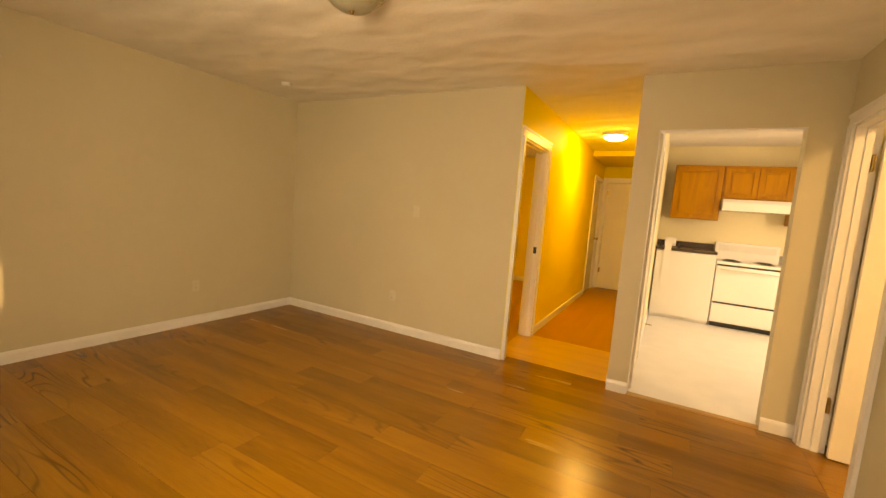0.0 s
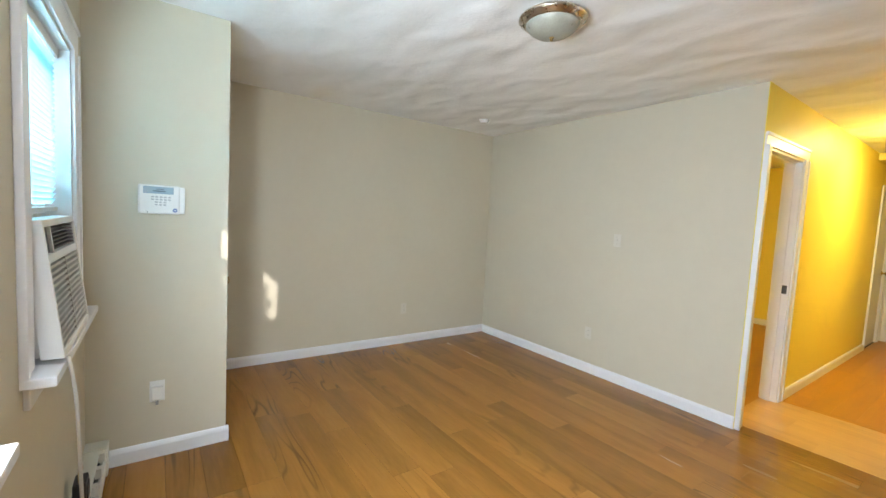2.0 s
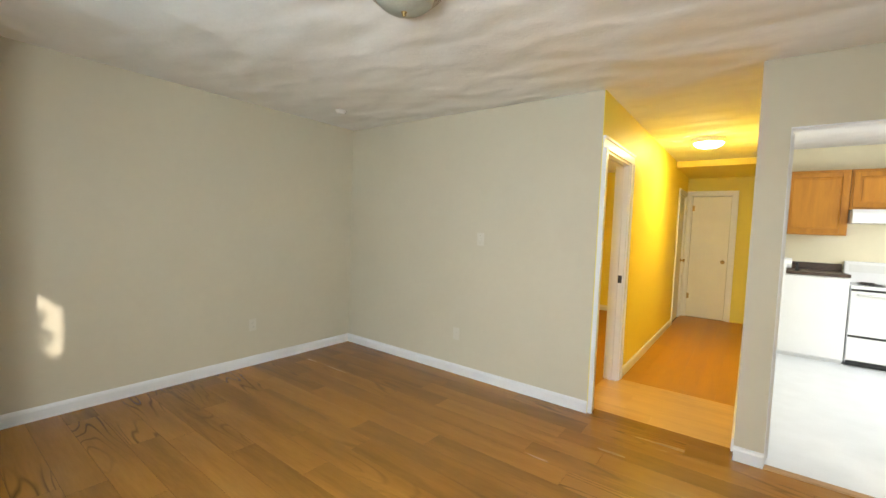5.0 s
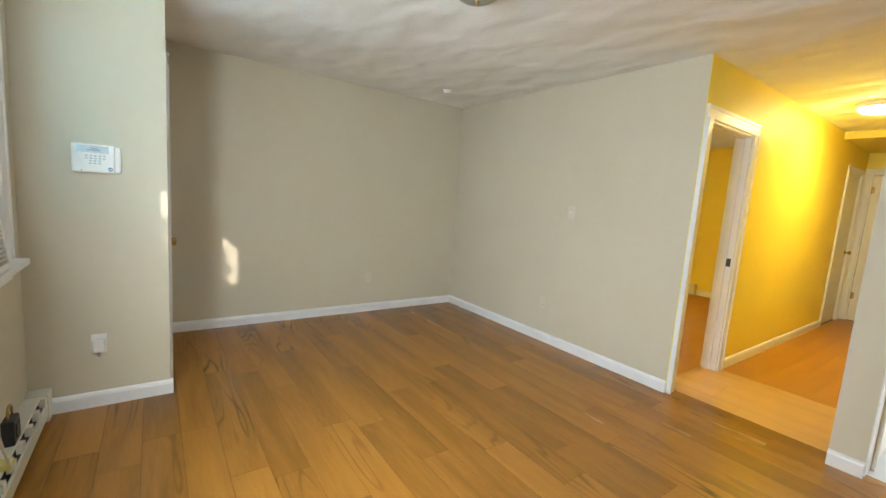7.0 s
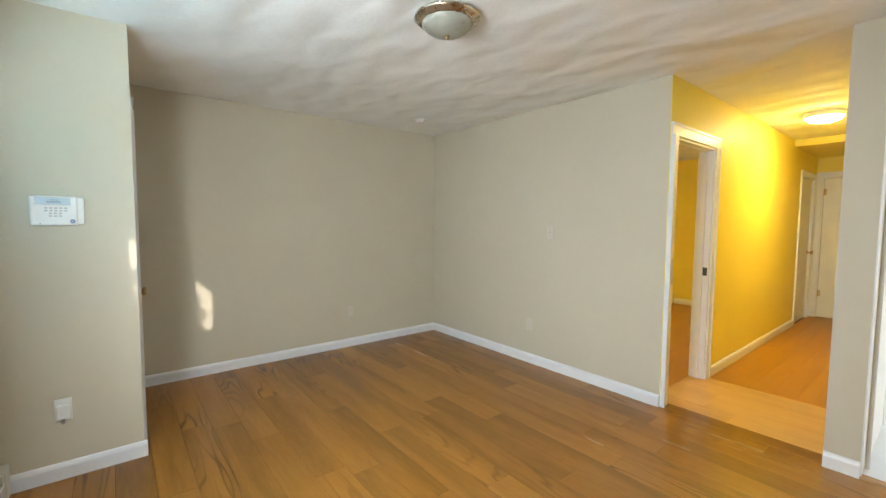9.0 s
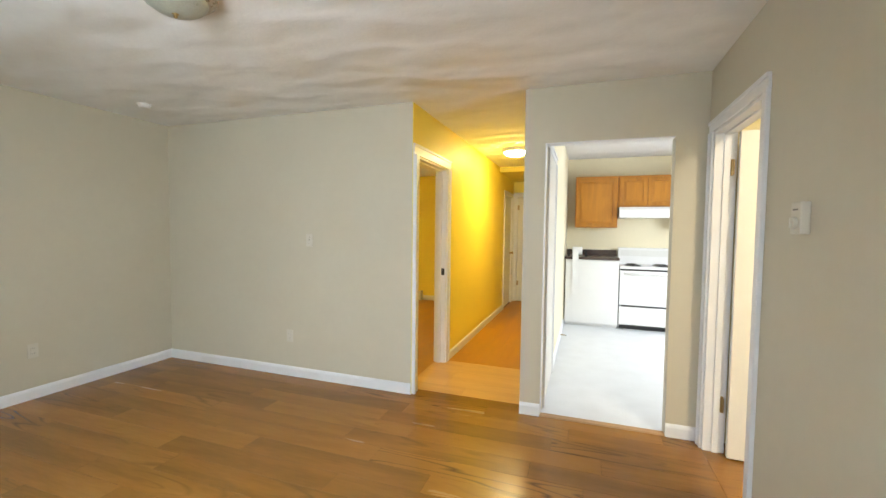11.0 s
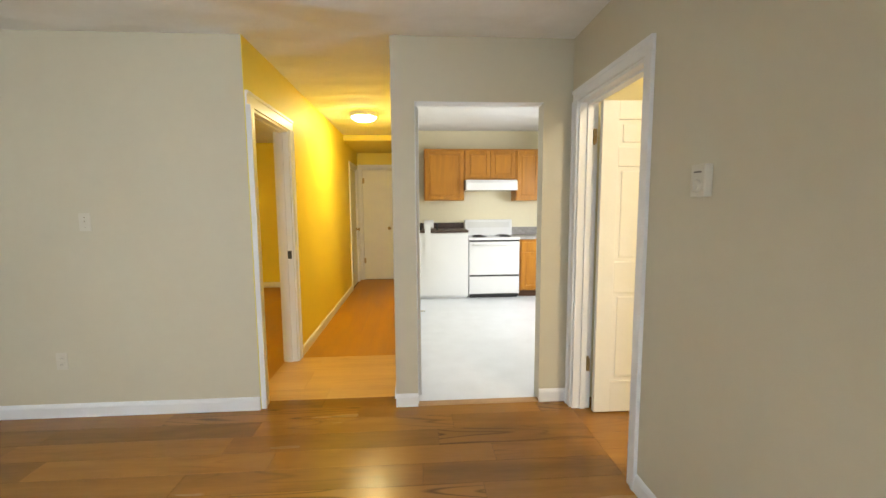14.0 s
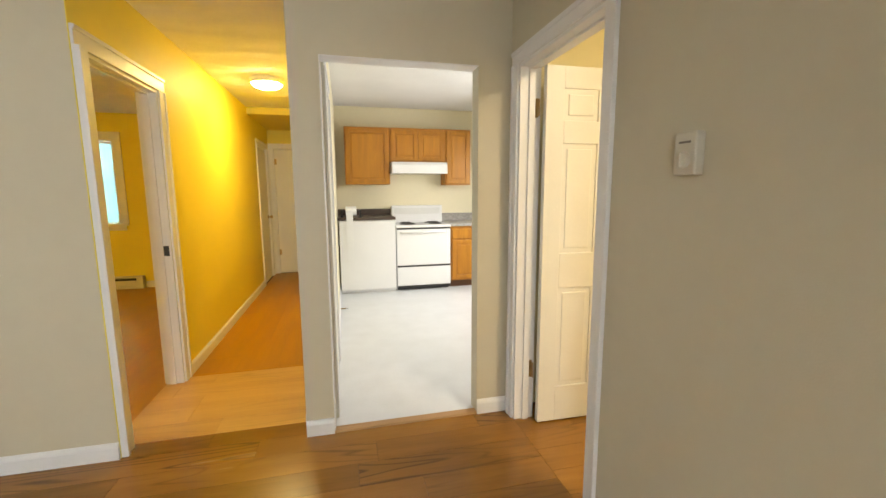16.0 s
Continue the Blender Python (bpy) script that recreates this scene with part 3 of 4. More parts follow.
# assumed pale shade, added so the bedroom window reads bright
shade = thing("window_blind", "assumed pale roller shade added to make the bedroom window bright", "blind", at=(-2.935, BE, BW[2]))
piece("cloth", boxes((BW[0] + 0.02, BE + 0.012, BW[2] + 0.03, BW[1] - 0.02, BE + 0.014, BW[3] - 0.05)), BLIND, shade)
piece("roller", on(Matrix.Translation((BW[0] + 0.018, BE + 0.02, BW[3] - 0.036)) @ Matrix.Rotation(radians(90), 4, 'Y'), lathe([(0.018, 0.0), (0.018, BW[1] - BW[0] - 0.036)], 16, cap=True)), PLASTIC, shade, smooth=True)
piece("hem_bar", boxes((BW[0] + 0.02, BE + 0.008, BW[2] + 0.018, BW[1] - 0.02, BE + 0.018, BW[2] + 0.032), bevel=0.002), PLASTIC, shade)

# window air conditioner
AX0, AX1, AZ0, AZ1, AY = -1.67, -1.137, 0.925, 1.335, 1.234
LOUVRE = mat("louvre_grey", (0.46, 0.45, 0.42), 0.5, vary=0.08)
GREYVENT = mat("grey_vent", (0.035, 0.035, 0.035), 0.5, vary=0.1)


def slant(bm):
    """Lean the face of the conditioner back towards its top."""
    for v in bm.verts:
        v.co.y += 0.012 - 0.045 * (v.co.z - AZ0) / (AZ1 - AZ0)
    return bm


ac = thing("air_conditioner", "white window air conditioner with a louvred front in the open sash", "air conditioner", at=((AX0 + AX1) / 2, YW, AZ0))
piece("cabinet", slant(boxes((AX0 + 0.012, 0.75, AZ0 + 0.003, AX1 - 0.012, AY - 0.055, AZ1 - 0.012), bevel=0.008)), ENAMEL, ac)
fr = [(AX0, AY - 0.055, AZ0, AX0 + 0.014, AY, AZ1), (AX1 - 0.014, AY - 0.055, AZ0, AX1, AY, AZ1), (AX0 + 0.014, AY - 0.055, AZ0, AX1 - 0.014, AY, AZ0 + 0.022), (AX0 + 0.014, AY - 0.055, AZ1 - 0.022, AX1 - 0.014, AY, AZ1), (AX0 + 0.014, AY - 0.055, 1.205, AX1 - 0.014, AY - 0.002, 1.232)]
piece("front_frame", slant(boxes(*fr, bevel=0.004)), PLASTIC, ac)
piece("vent_backing", slant(boxes((AX0 + 0.014, AY - 0.05, AZ0 + 0.022, AX1 - 0.014, AY - 0.035, AZ1 - 0.022))), GREYVENT, ac, "dark grey backing behind the louvres")
for i in range(14):
    z = 0.944 + i * 0.0188
    piece("louvre", slant(boxes((AX0 + 0.014, AY - 0.03, z, AX1 - 0.014, AY - 0.004, z + 0.0085))), LOUVRE, ac)
piece("louvre_divider", slant(boxes((-1.415, AY - 0.03, AZ0 + 0.022, -1.405, AY - 0.003, 1.205))), LOUVRE, ac)
piece("control_divider", slant(boxes((AX1 - 0.110, AY - 0.03, 1.232, AX1 - 0.095, AY - 0.002, AZ1 - 0.022))), LOUVRE, ac)
for i in range(6):
    z = 1.238 + i * 0.0125
    piece("outlet_fin", slant(boxes((AX0 + 0.014, AY - 0.03, z, AX1 - 0.110, AY - 0.008, z + 0.004))), GREYVENT, ac)
piece("control_panel", slant(boxes((AX1 - 0.095, AY - 0.05, 1.232, AX1 - 0.014, AY - 0.010, AZ1 - 0.022), bevel=0.003)), BLACK, ac, "black control panel")
for sx, x0, x1 in ((-1, WIN[0][0] + 0.015, AX0 + 0.01), (1, AX1 - 0.01, WIN[0][1] - 0.015)):
    piece("side_curtain", boxes((x0, YW - 0.115, AZ0 - 0.01, x1, YW - 0.10, 1.345), bevel=0.002), PLASTIC, ac, "white accordion filler panel")
    n = max(2, int((x1 - x0) / 0.02))
    for i in range(n):
        x = x0 + (i + 0.5) * (x1 - x0) / n
        piece("pleat", boxes((x - 0.004, YW - 0.101, AZ0, x + 0.004, YW - 0.094, 1.34)), PLASTIC, ac)

# the conditioner's cord hanging to the heater
knots = [Vector(k) for k in ((-1.16, 1.25, 0.925), (-1.18, 1.262, 0.80), (-1.215, 1.265, 0.62), (-1.29, 1.262, 0.36), (-1.42, 1.258, 0.165))]
pts = []
for i in range(len(knots) - 1):
    p0, p1, p2, p3 = knots[max(i - 1, 0)], knots[i], knots[i + 1], knots[min(i + 2, len(knots) - 1)]
    for k in range(8):
        f = k / 8
        pts.append(0.5 * (2 * p1 + (p2 - p0) * f + (2 * p0 - 5 * p1 + 4 * p2 - p3) * f * f + (3 * p1 - p0 - 3 * p2 + p3) * f ** 3))
pts.append(knots[-1])
cord = thing("power_cord", "pale grey power cord hanging from the air conditioner", "cord", at=(-1.44, 1.26, 0.17))
piece("cable", tube(pts, 0.0055), mat("grey_cable", (0.55, 0.54, 0.50), 0.5), cord, smooth=True)
piece("plug", boxes((-1.47, 1.215, 0.149, -1.41, 1.262, 0.178), bevel=0.008), mat("plug_yellow", (0.55, 0.50, 0.16), 0.5), cord, "yellowish plug body")

# baseboard heater under the windows
HF = 1.262
heater = thing("baseboard_heater", "cream metal baseboard heater under the windows", "heater", at=(-0.6, 1.22, 0))
HEATM = mat("heater_enamel", (0.66, 0.64, 0.56), 0.35, vary=0.05)
piece("back_panel", boxes((-2.10, YW, 0.02, 1.40, YW + 0.012, 0.149)), HEATM, heater)
piece("top_hood", boxes((-2.10, YW + 0.012, 0.137, 1.40, HF - 0.025, 0.149), bevel=0.003), HEATM, heater)
piece("front_panel", boxes((-2.10, HF - 0.012, 0.035, 1.40, HF, 0.105), bevel=0.004), HEATM, heater)
piece("fin_core", boxes((-2.1, YW + 0.02, 0.05, 1.35, HF - 0.025, 0.10)), BLACK, heater, "dark heating fins")
for i in range(24):
    x = -2.10 + i * 0.148
    piece("bracket", boxes((x, HF - 0.03, 0.10, x + 0.035, HF - 0.004, 0.147), bevel=0.002), HEATM, heater)
piece("end_cap", boxes((KX, YW, 0.0, -2.10, HF + 0.003, 0.155), bevel=0.006), HEATM, heater)
piece("end_cap", boxes((1.40, YW, 0.0, 1.47, HF + 0.003, 0.155), bevel=0.006), HEATM, heater)
piece("foot_rail", boxes((-2.10, YW + 0.01, 0.0, 1.40, HF - 0.02, 0.035)), HEATM, heater)

# key lock box on the heater
lock = thing("lock_box", "black key lock box with a brass shackle standing on the heater", "lock box", at=(-1.65, 1.22, 0.15))
piece("body", boxes((-1.702, 1.193, 0.150, -1.605, 1.236, 0.262), bevel=0.008), BLACK, lock)
piece("dial_plate", boxes((-1.685, 1.236, 0.175, -1.625, 1.240, 0.240), bevel=0.002), BLACK, lock)
piece("shackle", tube([(-1.685, 1.215, 0.26)] + [(-1.653 - 0.032 * math.cos(math.pi * k / 10), 1.215, 0.285 + 0.034 * math.sin(math.pi * k / 10)) for k in range(11)] + [(-1.621, 1.215, 0.26)], 0.0055), BRASS, lock, smooth=True)

# ---- wall and ceiling fixtures of the living room ----
pad = thing("alarm_keypad", "white alarm keypad with a grey screen on the short wall", "keypad", at=(KX, 1.48, 1.42))
m = local((KX, 0, 0), (0, 1, 0), (1, 0, 0))
piece("body", on(m, boxes((1.389, 0, 1.345, 1.571, 0.028, 1.497), (1.564, 0, 1.349, 1.596, 0.020, 1.493), bevel=0.009)), PLASTIC, pad)
piece("screen", on(m, boxes((1.411, 0.0275, 1.451, 1.544, 0.0295, 1.488), bevel=0.001)), mat("lcd_grey", (0.30, 0.40, 0.48), 0.25), pad, "blue-grey display")
piece("screen_text", on(m, boxes((1.454, 0.0297, 1.462, 1.509, 0.0302, 1.468), (1.469, 0.0297, 1.473, 1.499, 0.0302, 1.477))), mat("lcd_ink", (0.08, 0.12, 0.16), 0.4), pad)
for r in range(4):
    for c in range(5 if r < 2 else 3):
        y = (1.445 if r < 2 else 1.461) + c * 0.0185
        z = 1.438 - r * 0.0135
        piece("key", on(m, boxes((y, 0.0275, z - 0.0075, y + 0.0125, 0.0305, z), bevel=0.001)), mat("key_grey", (0.42, 0.43, 0.44), 0.5), pad)
piece("badge", on(m, moved(lathe([(0.0001, 0.002), (0.0105, 0.002), (0.0105, 0.0)], 24), Matrix.Translation((1.550, 0.028, 1.367)) @ Matrix.Rotation(radians(-90), 4, 'X'))), mat("badge_blue", (0.02, 0.09, 0.28), 0.35), pad, "round blue badge")
piece("badge_bar", on(m, boxes((1.544, 0.0302, 1.365, 1.556, 0.0306, 1.369))), PLASTIC, pad)
piece("indicator", on(m, boxes((1.426, 0.0275, 1.352, 1.43, 0.0285, 1.358))), BLACK, pad)

jackp = thing("phone_jack", "white plug-in adapter on a wall jack above the baseboard", "phone jack", at=(KX, 1.472, 0.37))
piece("wall_plate", on(m, boxes((1.437, 0, 0.315, 1.507, 0.006, 0.432), bevel=0.003)), PLASTIC, jackp)
piece("adapter", on(m, boxes((1.445, 0.006, 0.330, 1.499, 0.035, 0.405), bevel=0.006)), PLASTIC, jackp)
piece("cable_plug", on(m, boxes((1.464, 0.010, 0.302, 1.478, 0.024, 0.331), bevel=0.002)), mat("grey_plug", (0.3, 0.3, 0.29), 0.5), jackp)


def plate(name, label, category, m, u, z, kind):
    t = thing(name, label, category, at=m @ Vector((u, 0, z)))
    piece("wall_plate", on(m, boxes((u - 0.035, 0, z - 0.057, u + 0.035, 0.006, z + 0.057), bevel=0.003)), IVORY, t)
    if kind == 'switch':
        piece("toggle", on(m, boxes((u - 0.005, 0.006, z - 0.004, u + 0.005, 0.020, z + 0.012), bevel=0.002)), IVORY, t)
        for dz in (-0.031, 0.031):
            piece("screw", on(m, boxes((u - 0.003, 0.006, z + dz - 0.003, u + 0.003, 0.0075, z + dz + 0.003))), NICKEL, t)
    else:
        for dz in (-0.02, 0.02):
            piece("socket", on(m, boxes((u - 0.017, 0.006, z + dz - 0.014, u + 0.017, 0.009, z + dz + 0.014), bevel=0.003)), IVORY, t)
            for du in (-0.006, 0.006):
                piece("slot", on(m, boxes((u + du - 0.0008, 0.0088, z + dz - 0.005, u + du + 0.0008, 0.0094, z + dz + 0.005))), BLACK, t)
    return t


north = local((0, YG, 0), (1, 0, 0), (0, -1, 0))
plate("light_switch", "white toggle switch plate on the grey-beige wall", "switch", north, -1.64, 1.285, 'switch')
plate("wall_outlet", "white double outlet low on the grey-beige wall", "outlet", north, -1.865, 0.38, 'outlet')
plate("wall_outlet", "white double outlet low on the long beige wall", "outlet", local((XL, 0, 0), (0, 1, 0), (1, 0, 0)), 3.707, 0.388, 'outlet')

east = local((XR, 0, 0), (0, 1, 0), (-1, 0, 0))
th = thing("thermostat", "white wall thermostat with a round dial", "thermostat", at=(XR, 3.550, 1.45))
piece("body", on(east, boxes((3.513, 0, 1.395, 3.587, 0.032, 1.512), bevel=0.006)), IVORY, th)
piece("dial", on(east, moved(lathe([(0.0001, 0.012), (0.020, 0.012), (0.022, 0.009), (0.023, 0.0)], 28), Matrix.Translation((3.550, 0.032, 1.436)) @ Matrix.Rotation(radians(-90), 4, 'X'))), IVORY, th, smooth=False)
piece("dial_grip", on(east, boxes((3.547, 0.043, 1.417, 3.553, 0.050, 1.455), bevel=0.001)), IVORY, th)
piece("scale_window", on(east, boxes((3.530, 0.0315, 1.481, 3.570, 0.0328, 1.487))), mat("dial_ink", (0.16, 0.14, 0.12), 0.5), th, "dark scale slot")

GLOBE = mat("frosted_glass", (0.31, 0.31, 0.26), 0.3, vary=0.2, scale=9)
cl = thing("ceiling_light", "unlit flush ceiling light with nickel rim and frosted bowl", "ceiling light", at=(-0.981, 3.084, H))
at = Matrix.Translation((-0.981, 3.084, H))
piece("rim", moved(lathe([(0.05, 0.0), (0.100, 0.0), (0.115, -0.006), (0.150, -0.012), (0.165, -0.022), (0.167, -0.030), (0.160, -0.034), (0.157, -0.040), (0.149, -0.043), (0.146, -0.050), (0.138, -0.054), (0.125, -0.050)], 56), at), NICKEL, cl, "brushed nickel stepped rim", smooth=True)
piece("bowl", moved(lathe([(0.132, -0.045), (0.127, -0.062), (0.112, -0.080), (0.085, -0.097), (0.050, -0.108), (0.018, -0.112), (0.0001, -0.1125)], 56), at), GLOBE, cl, "frosted glass bowl", smooth=True)
piece("finial", moved(lathe([(0.0001, -0.108), (0.014, -0.109), (0.013, -0.114), (0.006, -0.117), (0.009, -0.122), (0.007, -0.128), (0.0001, -0.131)], 20), at), BRASS, cl, "brass finial", smooth=True)

sm = thing("ceiling_detector", "small round white detector on the ceiling", "detector", at=(-2.86, 4.25, H))
at = Matrix.Translation((-2.86, 4.25, H))
piece("base", moved(lathe([(0.0001, -0.012), (0.052, -0.012), (0.055, 0.0)], 32), at), PLASTIC, sm)
piece("cover", moved(lathe([(0.0001, -0.034), (0.03, -0.033), (0.042, -0.028), (0.047, -0.012)], 32), at), PLASTIC, sm, smooth=True)

# ---- hall lamp, and unseen lamps added in the bedroom and side room ----
WARM = (1.0, 0.82, 0.38)
GLOW = mat("lit_glass", WARM, 0.3, vary=0.0, emit=155.0)
GLOW_WHITE = mat("lit_white_glass", (1.0, 0.90, 0.68), 0.3, vary=0.0, emit=205.0)


def hall_lamp(name, label, x, y, r=0.14, glow=GLOW):
    t = thing(name, label, "ceiling light", group="lit ceiling lights", at=(x, y, H))
    at = Matrix.Translation((x, y, H))
    piece("rim", moved(lathe([(0.04, 0.0), (r + 0.02, 0.0), (r + 0.022, -0.030), (r + 0.016, -0.044), (r + 0.002, -0.046)], 40), at), TRIM, t, smooth=True)
    piece("bowl", moved(lathe([(r, -0.042), (r * 0.95, -0.056), (r * 0.78, -0.074), (r * 0.48, -0.087), (0.0001, -0.092)], 40), at), glow, t, "lit white glass bowl", smooth=True)
    return t


hall_lamp("ceiling_light", "lit flush ceiling light with a warm white bowl; assumed outside the hall", -0.135, 7.03)
# unseen bedroom lamp, added to brighten the bedroom and the hall mouth
hall_lamp("ceiling_light", "lit flush ceiling light with a warm white bowl; assumed outside the hall", -3.2, 5.45, 0.20)
# unseen side room lamp, assumed from warm light on the open door
hall_lamp("ceiling_light", "lit flush ceiling light with a warm white bowl; assumed outside the hall", 2.25, 3.1, 0.15, GLOW_WHITE)

bh = thing("baseboard_heater", "cream metal baseboard heater along the bedroom wall", "heater", at=(-3.2, BE, 0))
piece("back_panel", boxes((-4.2, BE - 0.012, 0.02, -2.36, BE, 0.175)), HEATM, bh)
piece("front_panel", boxes((-4.2, BE - 0.085, 0.04, -2.36, BE - 0.073, 0.12), bevel=0.004), HEATM, bh)
piece("top_hood", boxes((-4.2, BE - 0.065, 0.163, -2.36, BE - 0.012, 0.175), bevel=0.003), HEATM, bh)
piece("fin_core", boxes((-4.2, BE - 0.068, 0.05, -2.40, BE - 0.018, 0.14)), BLACK, bh)
piece("end_cap", boxes((-2.36, BE - 0.09, 0.0, -2.29, BE, 0.18), bevel=0.006), HEATM, bh)
piece("foot_rail", boxes((-4.2, BE - 0.07, 0.0, -2.36, BE - 0.01, 0.035)), HEATM, bh)

# ---- kitchen ----
CF = 8.40


def panel_door(parent, name, x0, z0, x1, z1, y):
    """A framed oak cabinet door with a raised field."""
    f = 0.055
    bm = boxes((x0, y - 0.019, z0, x0 + f, y, z1), (x1 - f, y - 0.019, z0, x1, y, z1), (x0 + f, y - 0.0188, z0, x1 - f, y, z0 + f), (x0 + f, y - 0.0188, z1 - f, x1 - f, y, z1), bevel=0.004)
    d = piece(name, bm, OAK, parent)
    fb = boxes((x0 + f, y - 0.009, z0 + f, x1 - f, y - 0.001, z1 - f), (x0 + f + 0.02, y - 0.016, z0 + f + 0.02, x1 - f - 0.02, y - 0.003, z1 - f - 0.02), bevel=0.005)
    me = part("field", fb, OAK, d)
    me.matrix_parent_inverse = Matrix.Identity(4)
    return d


def wall_cabinet(label, x0, x1, z0, z1, doors):
    c = thing("wall_cabinet", label, "kitchen cabinet", group="wall cabinets", at=((x0 + x1) / 2, KB, z0))
    piece("body", boxes((x0 + 0.001, CF, z0, x1 - 0.001, KB, z1), bevel=0.002), OAK, c)
    w = (x1 - x0 - 0.03) / doors
    for i in range(doors):
        panel_door(c, "door", x0 + 0.015 + i * w + 0.004, z0 + 0.02, x0 + 0.015 + (i + 1) * w - 0.004, z1 - 0.025, CF)
    piece("top_edge", boxes((x0 + 0.002, CF - 0.008, z1 - 0.018, x1 - 0.002, CF + 0.02, z1 + 0.004), bevel=0.002), OAK, c)
    return c


wall_cabinet("honey oak wall cabinet with one raised-panel door", 0.58, 1.188, 1.457, 2.225, 1)
wall_cabinet("short honey oak wall cabinet with two doors over the hood", 1.19, 1.982, 1.762, 2.225, 2)
wall_cabinet("honey oak wall cabinet with one narrow door", 1.984, 2.36, 1.45, 2.225, 1)

hood = thing("range_hood", "white metal range hood under the short cabinet", "range hood", at=(1.585, KB, 1.605))
bm = bmesh.new()
prof = [(KB, 1.761), (8.26, 1.761), (8.22, 1.715), (8.215, 1.615), (8.235, 1.605), (KB, 1.605)]
va = [bm.verts.new((1.2, y, z)) for y, z in prof]
vb = [bm.verts.new((1.972, y, z)) for y, z in prof]
for i in range(6):
    bm.faces.new((va[i], va[(i + 1) % 6], vb[(i + 1) % 6], vb[i]))
bm.faces.new(va[::-1])
bm.faces.new(vb)
bmesh.ops.recalc_face_normals(bm, faces=bm.faces)
bmesh.ops.bevel(bm, geom=bm.edges[:], offset=0.004, segments=2, affect='EDGES')
piece("shell", bm, ENAMEL, hood)
piece("filter", boxes((1.30, 8.30, 1.599, 1.87, 8.62, 1.607), bevel=0.001), NICKEL, hood, "grey mesh filter")
piece("lip", boxes((1.2, 8.212, 1.603, 1.972, 8.219, 1.627), bevel=0.002), ENAMEL, hood)

SX0, SX1, SY = 1.222, 1.980, 8.08
stove = thing("stove", "white electric coil stove with black trim lines", "stove", at=((SX0 + SX1) / 2, 8.4, 0))
piece("body", boxes((SX0, SY + 0.03, 0.03, SX1, KB - 0.02, 0.875), bevel=0.004), ENAMEL, stove)
piece("plinth", boxes((SX0 + 0.02, SY + 0.06, 0.0, SX1 - 0.02, KB - 0.05, 0.03)), BLACK, stove, "black recessed plinth")
piece("kick_strip", boxes((SX0 + 0.01, SY + 0.012, 0.028, SX1 - 0.01, SY + 0.03, 0.062)), BLACK, stove)
piece("storage_drawer", boxes((SX0 + 0.004, SY, 0.07, SX1 - 0.004, SY + 0.03, 0.327), bevel=0.006), ENAMEL, stove)
piece("drawer_gap", boxes((SX0 + 0.01, SY + 0.012, 0.326, SX1 - 0.01, SY + 0.03, 0.352)), BLACK, stove)
od = piece("oven_door", boxes((SX0 + 0.004, SY, 0.352, SX1 - 0.004, SY + 0.03, 0.845), bevel=0.006), ENAMEL, stove)
part("door_handle", tube([(SX0 + 0.06, SY - 0.001, 0.81), (SX0 + 0.075, SY - 0.035, 0.81), (SX1 - 0.075, SY - 0.035, 0.81), (SX1 - 0.06, SY - 0.001, 0.81)], 0.011), ENAMEL, od, smooth=True)
piece("vent_gap", boxes((SX0 + 0.008, SY + 0.012, 0.847, SX1 - 0.008, SY + 0.03, 0.868)), BLACK, stove)
piece("cooktop", boxes((SX0 - 0.004, SY - 0.006, 0.870, SX1 + 0.004, 8.62, 0.906), bevel=0.008), ENAMEL, stove)
bg = piece("backguard", boxes((SX0, 8.60, 0.90, SX1, 8.685, 1.155), bevel=0.012), ENAMEL, stove)
part("control_strip", boxes((SX0 + 0.04, 8.596, 1.03, SX1 - 0.04, 8.602, 1.12), bevel=0.002), mat("control_white", (0.70, 0.70, 0.68), 0.3), bg)
for x, y, r in ((1.407, 8.26, 0.095), (1.797, 8.26, 0.075), (1.407, 8.49, 0.075), (1.797, 8.49, 0.095)):
    pan = piece("drip_pan", moved(lathe([(0.02, 0.900), (r - 0.01, 0.908), (r + 0.012, 0.912), (r + 0.014, 0.906)], 32), Matrix.Translation((x, y, 0))), IRON, stove, smooth=True)
    sp = [(x + (0.012 + (r - 0.016) * k / 80) * math.cos(k * 2 * math.pi * 3.2 / 80), y + (0.012 + (r - 0.016) * k / 80) * math.sin(k * 2 * math.pi * 3.2 / 80), 0.917) for k in range(81)]
    part("coil", tube(sp, 0.0048, 6), IRON, pan, smooth=True)
dw = thing("dishwasher", "plain white dishwasher beside the stove", "dishwasher", at=(0.87, 8.4, 0))
piece("body", boxes((0.475, SY + 0.012, 0.03, 1.210, KB - 0.03, 0.985), bevel=0.004), ENAMEL, dw)
piece("front_panel", boxes((0.476, SY - 0.012, 0.05, 1.209, SY + 0.012, 0.975), bevel=0.006), ENAMEL, dw)
piece("plinth", boxes((0.48, SY + 0.03, 0.0, 1.20, KB - 0.05, 0.03)), ENAMEL, dw)
structure_top = thing("countertop", "dark brown laminate counter over the dishwasher", "countertop", at=(0.87, 8.4, 0.985))
piece("slab", boxes((0.46, SY - 0.015, 0.986, 1.214, KB, 1.022), bevel=0.005), COUNTER, structure_top)
piece("upstand", boxes((0.46, KB - 0.02, 1.022, 1.214, KB, 1.11), bevel=0.004), COUNTER, structure_top)

